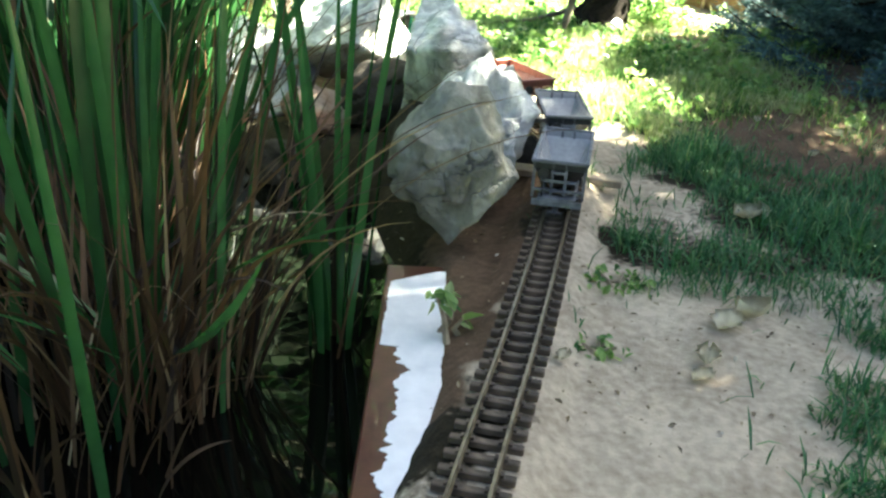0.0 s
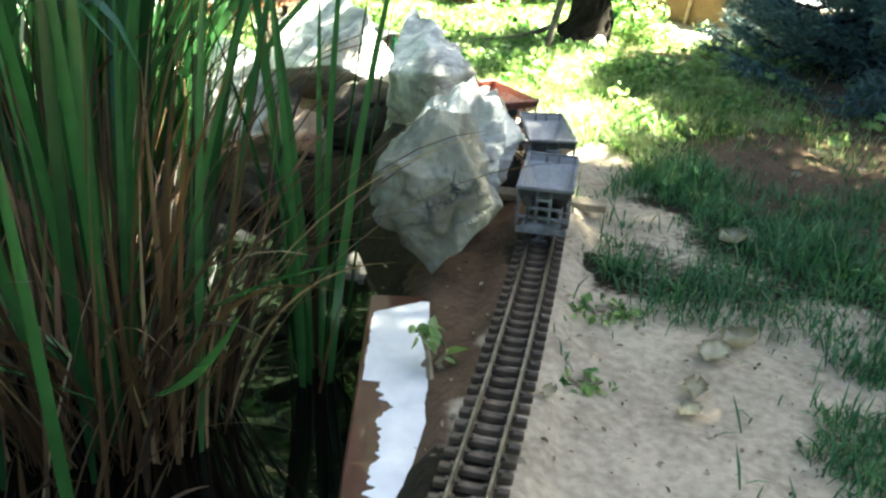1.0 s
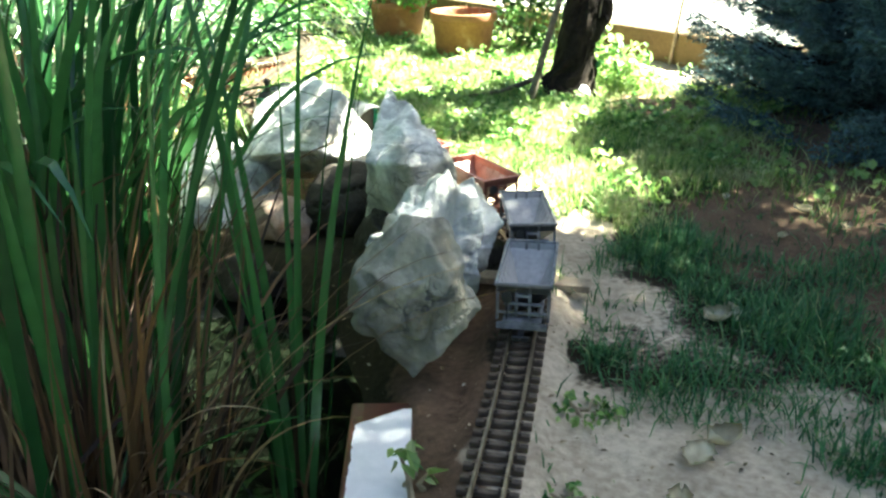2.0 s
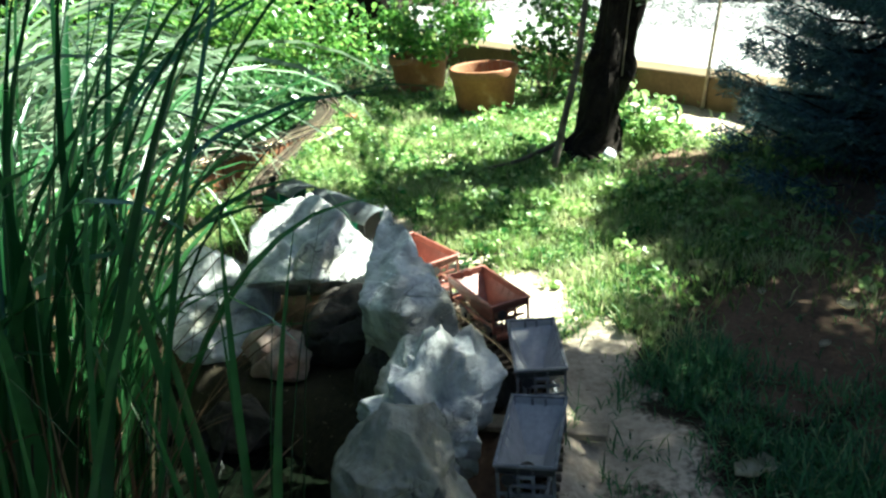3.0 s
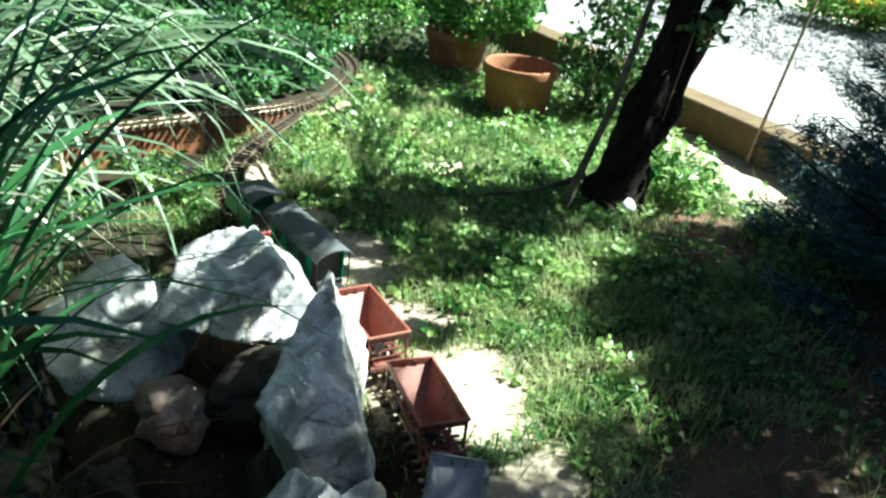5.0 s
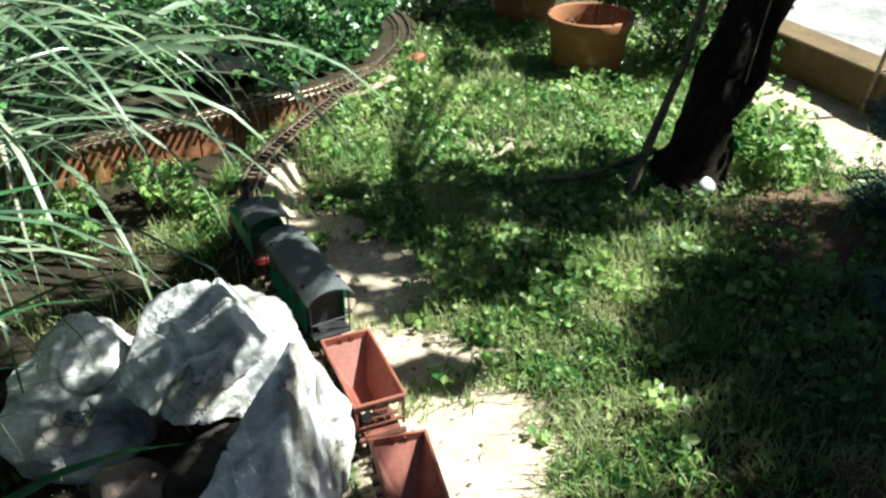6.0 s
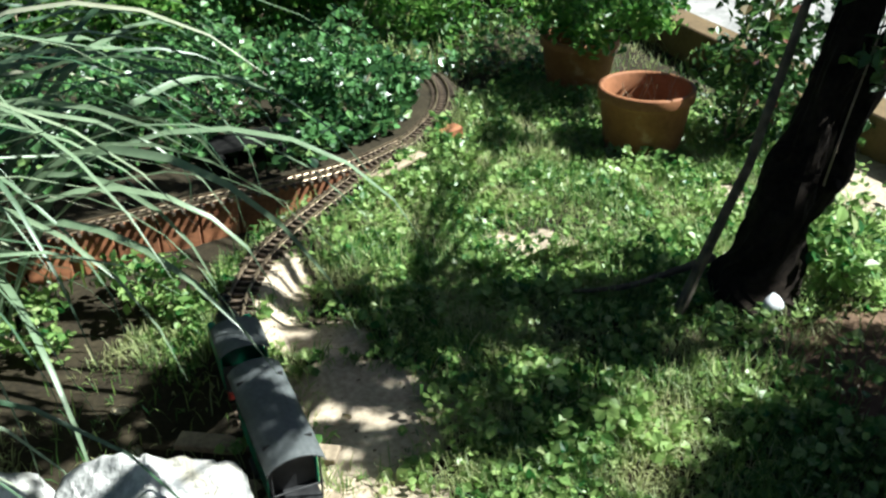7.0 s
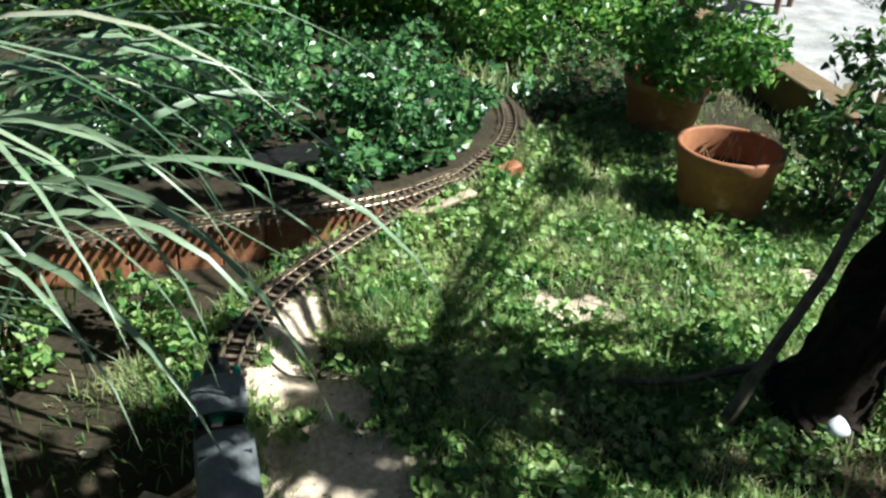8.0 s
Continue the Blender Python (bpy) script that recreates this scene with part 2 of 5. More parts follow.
# greener, darker copy of the lawn blade for the shaded foreground
LAWN_SHADED = leaf_material("greener shaded grass blade", (0.018, 0.085, 0.032), (0.10, 0.26, 0.085), 0.45, 0.4, (0.30, 0.34, 0.15))
CLOVER = leaf_material("clover leaf", (0.016, 0.12, 0.022), (0.34, 0.49, 0.15), 0.38, 0.45, (0.5, 0.58, 0.28), (0.33, 0.46, 0.14))
IVY = leaf_material("ground cover leaf", (0.006, 0.032, 0.012), (0.12, 0.27, 0.085), 0.32, 0.3, (0.2, 0.3, 0.1))
BUSH = leaf_material("bush leaf", (0.03, 0.12, 0.02), (0.20, 0.38, 0.075), 0.35, 0.5, (0.38, 0.50, 0.14))
FLECK = leaf_material("small dry litter", (0.05, 0.035, 0.02), (0.30, 0.23, 0.14), 0.9, 0.1, (0.5, 0.45, 0.35))
NEEDLE = leaf_material("blue spruce needle", (0.014, 0.042, 0.046), (0.085, 0.165, 0.175), 0.7, 0.1)
TREE_LEAF = leaf_material("tree leaf", (0.02, 0.06, 0.015), (0.09, 0.18, 0.04), 0.4, 0.35, (0.22, 0.09, 0.07))
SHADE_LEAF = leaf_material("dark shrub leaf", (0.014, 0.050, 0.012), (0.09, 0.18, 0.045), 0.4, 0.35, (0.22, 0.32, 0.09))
YELLOW = leaf_material("yellow petal", (0.55, 0.38, 0.03), (0.75, 0.58, 0.08), 0.5, 0.3)
DRY_BARK = material("grey dead bark", (0.05, 0.04, 0.03), (0.15, 0.125, 0.09), 25.0, 0.9, bump=0.6)
DEAD_LEAF = material("pale dead leaf", (0.58, 0.52, 0.36), (0.82, 0.77, 0.60), 40.0, 0.8, bump=0.3)

WATER = bpy.data.materials.new("dark pond water")
WATER.use_nodes = True
wn, wl = WATER.node_tree.nodes, WATER.node_tree.links.new
wp = wn["Principled BSDF"]
wp.inputs["Base Color"].default_value = (0.002, 0.002, 0.0015, 1)
wp.inputs["Roughness"].default_value, wp.inputs["IOR"].default_value = 0.04, 1.33
w_noise, w_bump = wn.new("ShaderNodeTexNoise"), wn.new("ShaderNodeBump")
w_noise.inputs["Scale"].default_value = 14.0
w_bump.inputs["Strength"].default_value, w_bump.inputs["Distance"].default_value = 0.12, 0.004
wl(wn.new("ShaderNodeTexCoord").outputs["Object"], w_noise.inputs["Vector"])
wl(w_noise.outputs["Fac"], w_bump.inputs["Height"])
wl(w_bump.outputs[0], wp.inputs["Normal"])


# ---- building helpers ----
def from_arrays(name, verts, faces, mat, parent=None, label="", smooth=False):
    me = bpy.data.meshes.new(name)
    me.from_pydata([tuple(v) for v in verts], [], [tuple(f) for f in faces])
    me.materials.append(mat)
    if smooth:
        me.polygons.foreach_set("use_smooth", [True] * len(me.polygons))
    me.update()
    ob = new(name, me)
    ob.parent = parent
    if label:
        ob["label"] = label
    return ob


def part(name, bm, mat, parent=None, label="", smooth=False):
    bmesh.ops.recalc_face_normals(bm, faces=bm.faces[:])
    me = bpy.data.meshes.new(name)
    bm.to_mesh(me)
    bm.free()
    me.materials.append(mat)
    if smooth:
        me.polygons.foreach_set("use_smooth", [True] * len(me.polygons))
    ob = new(name, me)
    ob.parent = parent
    if label:
        ob["label"] = label
    return ob


def empty(name, m, label, category, group="", kind=""):
    ob = new(name)
    ob.empty_display_size = 0.05
    ob.matrix_world = m
    return tagged(ob, label, category, group, kind)


def box(bm, size, at=(0, 0, 0), turn=(0, 0, 0), bevel=0.0):
    made = bmesh.ops.create_cube(bm, size=1.0, matrix=pose(*at, *turn) @ Matrix.Diagonal((*size, 1)))["verts"]
    if bevel:
        edges = list({e for v in made for e in v.link_edges})
        bmesh.ops.bevel(bm, geom=edges, offset=bevel, segments=1, affect="EDGES")
    return bm


def rod(bm, a, b, r, r2=None, sides=8):
    a, b = Vector(a), Vector(b)
    m = Matrix.Translation((a + b) / 2) @ (b - a).to_track_quat("Z", "Y").to_matrix().to_4x4()
    bmesh.ops.create_cone(bm, cap_ends=True, segments=sides, radius1=r, radius2=r if r2 is None else r2, depth=(b - a).length, matrix=m)
    return bm


def tube(bm, points, radii, sides=9):
    """A tapered limb along a line of points."""
    rings = []
    for i, (p, r) in enumerate(zip(points, radii)):
        a, b = Vector(points[max(i - 1, 0)]), Vector(points[min(i + 1, len(points) - 1)])
        q = (b - a).to_track_quat("Z", "Y")
        rings.append([bm.verts.new(Vector(p) + q @ Vector((math.cos(2 * math.pi * k / sides) * r * (1 + 0.13 * math.sin(k * 2.3 + i)), math.sin(2 * math.pi * k / sides) * r, 0))) for k in range(sides)])
    for lo, hi in zip(rings, rings[1:]):
        for k in range(sides):
            bm.faces.new((lo[k], lo[(k + 1) % sides], hi[(k + 1) % sides], hi[k]))
    bm.faces.new(rings[-1])
    return bm


def lathe(bm, profile, sides=40, at=(0, 0, 0)):
    rings = [[bm.verts.new((at[0] + r * math.cos(2 * math.pi * k / sides), at[1] + r * math.sin(2 * math.pi * k / sides), at[2] + z)) for k in range(sides)] for r, z in profile]
    for lo, hi in zip(rings, rings[1:]):
        for k in range(sides):
            bm.faces.new((lo[k], lo[(k + 1) % sides], hi[(k + 1) % sides], hi[k]))
    return bm


def spline(points, step=0.01):
    """An even line through the points (Catmull-Rom): places and tangents by length."""
    p = np.array(points, float)
    p = np.vstack([2 * p[0] - p[1], p, 2 * p[-1] - p[-2]])
    out = []
    for i in range(1, len(p) - 2):
        for u in np.linspace(0, 1, 60, endpoint=False):
            out.append(0.5 * (2 * p[i] + (p[i + 1] - p[i - 1]) * u + (2 * p[i - 1] - 5 * p[i] + 4 * p[i + 1] - p[i + 2]) * u * u + (3 * p[i] - p[i - 1] - 3 * p[i + 1] + p[i + 2]) * u ** 3))
    out = np.array(out + [p[-2]])
    length = np.r_[0, np.cumsum(np.linalg.norm(np.diff(out, axis=0), axis=1))]
    s = np.arange(0, length[-1], step)
    return np.column_stack([np.interp(s, length, out[:, k]) for k in range(3)])


def fast_mesh(name, verts, faces, mat, parent=None, label="", smooth=False):
    """One mesh from arrays: verts (n, 3), faces (m, k) with k corners each."""
    me = bpy.data.meshes.new(name)
    verts, faces = np.asarray(verts, np.float32).reshape(-1, 3), np.asarray(faces, np.int32)
    me.vertices.add(len(verts))
    me.vertices.foreach_set("co", verts.ravel())
    me.loops.add(faces.size)
    me.loops.foreach_set("vertex_index", faces.ravel())
    me.polygons.add(len(faces))
    me.polygons.foreach_set("loop_start", np.arange(0, faces.size, faces.shape[1], dtype=np.int32))
    me.polygons.foreach_set("use_smooth", np.full(len(faces), smooth))
    me.materials.append(mat)
    me.update(calc_edges=True)
    ob = new(name, me)
    ob.parent = parent
    if label:
        ob["label"] = label
    return ob


# ---- plan of the garden ----
TRACK = spline([(0.50, -0.30, 0.05), (0.505, 0.30, 0.05), (0.515, 0.80, 0.05), (0.535, 1.20, 0.05), (0.548, 1.60, 0.05), (0.547, 1.88, 0.05), (0.50, 2.13, 0.052), (0.36, 2.345, 0.055),
                (0.18, 2.53, 0.058), (-0.01, 2.70, 0.062), (-0.22, 2.86, 0.068), (-0.42, 3.02, 0.075), (-0.56, 3.20, 0.08), (-0.64, 3.42, 0.085), (-0.665, 3.70, 0.09), (-0.675, 4.00, 0.095),
                (-0.68, 4.32, 0.10), (-0.74, 4.62, 0.10), (-0.90, 4.88, 0.10), (-1.16, 5.06, 0.10), (-1.60, 5.16, 0.10)])
BRANCH = spline([(-1.42, 2.70, 0.145), (-1.22, 3.03, 0.145), (-1.05, 3.30, 0.145), (-0.91, 3.53, 0.142), (-0.79, 3.74, 0.135), (-0.71, 3.96, 0.12), (-0.68, 4.28, 0.10)])
POND = np.array([(0.43, -0.8), (0.44, 0.7), (0.425, 1.1), (0.36, 1.45), (0.26, 1.68), (0.18, 1.86), (0.02, 2.0), (-0.24, 2.10), (-0.55, 2.38), (-1.0, 2.55), (-1.6, 2.2), (-1.8, 1.0), (-1.5, -0.8)])
BED = np.array([(-1.52, 2.60), (-1.05, 3.36), (-0.80, 3.80), (-0.70, 4.30), (-0.78, 4.62), (-0.95, 4.85), (-1.25, 5.02), (-3.0, 5.2), (-3.2, 2.7)])
WATER_LEVEL = -0.07


def inside_distance(poly, x, y):
    """Distance to the outline, positive inside."""
    best, inside = np.full(x.shape, 1e9), np.zeros(x.shape, bool)
    for (x1, y1), (x2, y2) in zip(poly, np.roll(poly, -1, axis=0)):
        dx, dy = x2 - x1, y2 - y1
        u = np.clip(((x - x1) * dx + (y - y1) * dy) / (dx * dx + dy * dy), 0, 1)
        best = np.minimum(best, np.hypot(x - x1 - u * dx, y - y1 - u * dy))
        cross = (y1 > y) != (y2 > y)
        inside ^= cross & (x < dx * (y - y1) / (dy if abs(dy) > 1e-9 else 1e-9) + x1)
    return np.where(inside, best, -best)


def line_distance(line, x, y):
    best, level = np.full(x.shape, 1e9), np.zeros(x.shape)
    for px, py, pz in line[::4]:
        d = np.hypot(x - px, y - py)
        level = np.where(d < best, pz, level)
        best = np.minimum(best, d)
    return best, level


def smooth_step(a, b, v):
    u = np.clip((v - a) / (b - a), 0, 1)
    return u * u * (3 - 2 * u)


def wobble(x, y, scale, seed=0.0):
    """Cheap smooth noise between about -1 and 1."""
    return (np.sin(x * scale + 1.7 * np.sin(y * scale * 0.73 + seed)) + np.sin(y * scale * 1.13 + 2.1 * np.sin(x * scale * 0.61 + seed * 1.7) + seed)) / 2


def ground_height(x, y):
    x, y = np.asarray(x, float), np.asarray(y, float)
    h = 0.010 * wobble(x, y, 5.0, 1.0) + 0.005 * wobble(x, y, 17.0, 2.0) + 0.0025 * wobble(x, y, 41.0, 5.0)
    near = (np.abs(x) < 4) & (y > -2) & (y < 7)
    bed = inside_distance(BED, x, y)
    h = h + 0.085 * smooth_step(-0.02, 0.02, bed) * near
    h = h - 0.40 * smooth_step(-0.04, 0.28, inside_distance(POND, x, y)) * near
    for line in (TRACK, BRANCH):
        d, z = line_distance(line, x, y)
        bank = (z - 0.022) - np.clip(d - 0.062, 0, None) * 1.1
        if line is TRACK:
            h = np.where(near & (d < 0.2), np.maximum(h, bank + 0.004 * wobble(x, y, 60.0)), h)
    return h


def blob(x, y, cx, cy, rx, ry, soft=0.75):
    return np.clip((1.0 + soft * 0.6 - np.hypot((x - cx) / rx, (y - cy) / ry)) / soft, 0, 1)


def zones(x, y):
    """How sandy and how littered the soil is."""
    x, y = np.asarray(x, float), np.asarray(y, float)
    u, v = x + 0.05 * wobble(x, y, 9.0, 3.0) + 0.03 * wobble(x, y, 31.0, 6.0), y + 0.05 * wobble(x, y, 8.0, 4.0) + 0.03 * wobble(x, y, 27.0, 8.0)
    sand = np.zeros(x.shape)
    for c in ((0.90, 1.24, 0.42, 0.30), (0.70, 0.95, 0.16, 0.5), (0.62, 1.5, 0.05, 0.6), (0.80, 0.35, 0.5, 0.5), (0.62, 2.22, 0.10, 0.2), (0.38, 2.55, 0.20, 0.16), (0.17, 2.80, 0.17, 0.13),
              (-0.06, 3.03, 0.19, 0.17), (-0.30, 3.22, 0.10, 0.11), (-0.50, 3.34, 0.06, 0.12), (-0.40, 3.18, 0.10, 0.11), (-0.10, 3.94, 0.11, 0.07), (0.35, 4.55, 0.08, 0.04), (0.15, 4.45, 0.08, 0.03)):
        sand = np.maximum(sand, blob(u, v, *c))
    from_kerb = (0.72 - u) * 0.695 + (5.14 - v) * 0.719
    sand = np.maximum(sand, np.clip((0.47 - from_kerb) / 0.10, 0, 1) * smooth_step(0.44, 0.62, u))
    litter = np.zeros(x.shape)
    for c in ((1.12, 2.45, 0.22, 0.32), (1.75, 3.0, 0.6, 1.2), (0.93, 3.78, 0.22, 0.28), (1.4, 1.9, 0.25, 0.3), (-0.15, 2.45, 0.25, 0.25), (1.9, 2.0, 0.5, 0.8), (0.42, 1.50, 0.08, 0.45)):
        litter = np.maximum(litter, blob(u, v, *c))
    return sand, litter


def build_ground():
    def axis(lo, hi, step, far):
        mid = np.arange(lo, hi + 1e-6, step)
        out, d, grow = [], step, 0.0
        while grow < far:
            d *= 1.35
            grow += d
            out.append(grow)
        out = np.array(out)
        return np.r_[lo - out[::-1], mid, hi + out]
    xs, ys = axis(-2.0, 2.2, 0.022, 400.0), axis(-0.6, 6.2, 0.022, 400.0)
    x, y = np.meshgrid(xs, ys)
    z = ground_height(x, y)
    ny, nx = x.shape
    k = np.arange(ny * nx).reshape(ny, nx)
    faces = np.stack([k[:-1, :-1], k[:-1, 1:], k[1:, 1:], k[1:, :-1]], -1).reshape(-1, 4)
    ob = fast_mesh("ground", np.stack([x, y, z], -1), faces, SOIL, smooth=True)
    sand, litter = zones(x, y)
    worn = blob(x, y, 0.80, 1.95, 0.24, 0.42) * np.clip(0.42 + 0.35 * wobble(x, y, 6.0, 2.0) + 0.2 * wobble(x, y, 19.0, 4.0), 0, 0.75)
    sand = np.maximum(sand, worn)
    for name, value in (("sand", sand), ("litter", litter)):
        ob.data.attributes.new(name, "FLOAT", "POINT").data.foreach_set("value", value.ravel().astype(np.float32))
    return tagged(ob, "sandy garden soil with lawn, leaf litter and a pond hollow", "ground", kind="structure")


build_ground()
bm = bmesh.new()
bmesh.ops.create_grid(bm, x_segments=1, y_segments=1, size=1.0, matrix=pose(-0.75, 1.0, WATER_LEVEL) @ Matrix.Diagonal((1.3, 2.0, 1, 1)))
tagged(part("water", bm, WATER), "dark still pond water reflecting the reeds and sky", "water", kind="structure")


# ---- railway track ----
def frame_at(line, s):
    i = min(max(s / 0.01, 0), len(line) - 2.001)
    a, b = line[int(i)], line[int(i) + 1]
    p = a + (b - a) * (i - int(i))
    lo, hi = line[max(int(i) - 3, 0)], line[min(int(i) + 4, len(line) - 1)]
    t = Vector(hi - lo).normalized()
    return Matrix.Translation(p) @ t.to_track_quat("X", "Z").to_matrix().to_4x4()


def build_track(line, label):
    track = empty("model_railway_track", Matrix.Identity(4), label, "track", "garden railway tracks")
    for side in (-0.0225, 0.0225):
        verts, rows = [], line[::3]
        for i in range(len(rows)):
            m = frame_at(line, i * 0.03)
            for dy, dz in ((-0.0035, -0.010), (-0.0012, -0.008), (-0.0018, -0.002), (-0.0018, 0), (0.0018, 0), (0.0018, -0.002), (0.0012, -0.008), (0.0035, -0.010)):
                verts.append(m @ Vector((0, side + dy, dz)))
        faces = [(i * 8 + k, i * 8 + k + 1, i * 8 + k + 9, i * 8 + k + 8) for i in range(len(rows) - 1) for k in range(7)]
        from_arrays("rail", verts, faces, RAIL, track, "brown brass rail")
    bm = bmesh.new()
    box(bm, (0.0105, 0.088, 0.010), (0, 0, -0.015), bevel=0.0012)
    for y in (-0.0285, -0.0165, 0.0165, 0.0285):
        box(bm, (0.008, 0.004, 0.005), (0, y, -0.009))
    first = part("sleeper", bm, SLEEPER, track)
    first.matrix_world = frame_at(line, 0.01)
    s = 0.01 + 0.0285
    while s < len(line) * 0.01 - 0.02:
        ob = new("sleeper", first.data)
        ob.parent = track
        ob.matrix_world = frame_at(line, s)
        s += 0.0285
    return track


# ---- rolling stock ----
def wheelset(x, parent, r=0.0155):
    bm = bmesh.new()
    rod(bm, (x, -0.034, r), (x, 0.034, r), 0.0025)
    part("axle", bm, STEEL, parent)
    for side in (-1, 1):
        bm = bmesh.new()
        m = pose(x, side * 0.0215, r, 90, 0, 0)
        bmesh.ops.create_cone(bm, cap_ends=True, segments=24, radius1=r, radius2=r, depth=0.006, matrix=m)
        bmesh.ops.create_cone(bm, cap_ends=True, segments=24, radius1=r + 0.0025, radius2=r + 0.0025, depth=0.0018, matrix=pose(x, side * 0.0182, r, 90, 0, 0))
        bmesh.ops.create_cone(bm, cap_ends=True, segments=12, radius1=0.005, radius2=0.004, depth=0.004, matrix=pose(x, side * 0.0262, r, 90, 0, 0))
        part("wheel", bm, STEEL, parent)
        bm = bmesh.new()
        box(bm, (0.020, 0.007, 0.017), (x, side * 0.0345, r + 0.002), bevel=0.002)
        box(bm, (0.046, 0.005, 0.004), (x, side * 0.0345, r + 0.0135))
        box(bm, (0.034, 0.004, 0.003), (x, side * 0.0345, r + 0.0175))
        part("axle_box", bm, BLACK, parent)


def coupler(x, parent):
    way = 1 if x > 0 else -1
    bm = bmesh.new()
    box(bm, (0.040, 0.010, 0.005), (x + way * 0.012, 0, 0.021))
    box(bm, (0.006, 0.030, 0.010), (x + way * 0.031, 0, 0.021), bevel=0.0015)
    rod(bm, (x + way * 0.026, 0, 0.018), (x + way * 0.044, 0, 0.030), 0.003)
    part("coupler", bm, BLACK, parent)


def hopper_wagon(paint, frame_paint, label, outside=BLACK):
    """A two-axle ore hopper: a funnel on a frame, its ends carried by posts and bars. Rail top is z = 0, the wagon runs along x."""
    wagon = empty("hopper_wagon", Matrix.Identity(4), label, "wagon", "wagons of the model train")
    L, W, top, low = 0.215, 0.100, 0.104, 0.034
    bm = bmesh.new()

    def ring(l, w, z):
        return [bm.verts.new((sx * l / 2, sy * w / 2, z)) for sx, sy in ((-1, -1), (1, -1), (1, 1), (-1, 1))]
    def skin(rings):
        for a, b in zip(rings, rings[1:]):
            for k in range(4):
                bm.faces.new((a[k], a[(k + 1) % 4], b[(k + 1) % 4], b[k]))
    shell = [ring(0.060, 0.036, low - 0.004), ring(L - 0.003, W - 0.004, top - 0.014), ring(L - 0.003, W - 0.004, top - 0.001)]
    skin(shell)
    bm.faces.new(shell[0])
    part("hopper_shell", bm, outside, wagon)
    bm = bmesh.new()
    liner = [ring(L - 0.0035, W - 0.0045, top), ring(L - 0.008, W - 0.009, top), ring(L - 0.009, W - 0.010, top - 0.013), ring(0.056, 0.032, low)]
    skin(liner)
    bm.faces.new(liner[-1])
    part("hopper_liner", bm, paint, wagon, "open sloping hopper inside")
    bm = bmesh.new()
    for sx in (-1, 1):
        box(bm, (0.006, W + 0.004, 0.006), (sx * (L / 2 - 0.001), 0, top + 0.001), bevel=0.001)
    for sy in (-1, 1):
        box(bm, (L - 0.008, 0.006, 0.006), (0, sy * (W / 2 - 0.001), top + 0.001), bevel=0.001)
    part("rim", bm, frame_paint if outside is BLACK else paint, wagon)
    for sy in (-1, 1):
        bm = bmesh.new()
        for i in range(7):
            x = -0.084 + i * 0.028
            low_z = 0.044 + abs(x) * 0.42
            rod(bm, (x, sy * 0.0485, top - 0.004), (x * 0.9, sy * (0.020 + (low_z - 0.03) * 0.42), low_z), 0.0016, sides=5)
        part("side_rib", bm, paint, wagon)
        bm = bmesh.new()
        box(bm, (0.245, 0.007, 0.012), (0, sy * 0.030, 0.030), bevel=0.0012)
        part("sole_bar", bm, frame_paint, wagon)
    for sx in (-1, 1):
        e = sx * (L / 2 - 0.004)
        bm = bmesh.new()
        box(bm, (0.008, 0.092, 0.012), (sx * 0.118, 0, 0.030), bevel=0.0015)
        part("buffer_beam", bm, frame_paint, wagon)
        for y in (-0.046, -0.012, 0.012, 0.046):
            bm = bmesh.new()
            box(bm, (0.005, 0.005, top - 0.036), (e, y, (top + 0.034) / 2))
            part("end_post", bm, frame_paint, wagon)
        for z, w in ((0.050, 0.092), (0.068, 0.068), (0.084, 0.030)):
            bm = bmesh.new()
            box(bm, (0.006, w, 0.004), (e + sx * 0.002, 0, z))
            part("end_bar", bm, frame_paint, wagon)
        bm = bmesh.new()
        box(bm, (0.026, 0.070, 0.003), (sx * 0.108, 0, 0.038))
        part("platform", bm, frame_paint, wagon)
        bm = bmesh.new()
        rod(bm, (sx * 0.112, 0.028, 0.036), (sx * 0.112, 0.028, 0.082), 0.0014, sides=6)
        rod(bm, (sx * 0.112, 0.028, 0.083), (sx * 0.114, 0.028, 0.083), 0.011, sides=14)
        part("brake_wheel", bm, BLACK, wagon)
        wheelset(sx * 0.062, wagon)
        coupler(sx * 0.118, wagon)
    bm = bmesh.new()
    box(bm, (0.05, 0.030, 0.012), (0, 0, 0.024), bevel=0.002)
    part("discharge_gate", bm, BLACK, wagon)
    return wagon


def arched(bm, x0, x1, half, z_side, z_top, thick, steps=12):
    """A curved roof sheet between two ends."""
    rows = []
    for x in (x0, x1):
        for off in (0, -thick):
            rows.append([bm.verts.new((x, half * math.sin(a), z_side + off + (z_top - z_side) * (math.cos(a) - math.cos(1.25)) / (1 - math.cos(1.25)))) for a in np.linspace(-1.25, 1.25, steps)])
    a, b, c, d = rows
    for k in range(steps - 1):
        for p, q in ((a, c), (b, d), (a, b), (c, d)):
            bm.faces.new((p[k], p[k + 1], q[k + 1], q[k]))
    for k in (0, steps - 1):
        bm.faces.new((a[k], b[k], d[k], c[k]))
    return bm


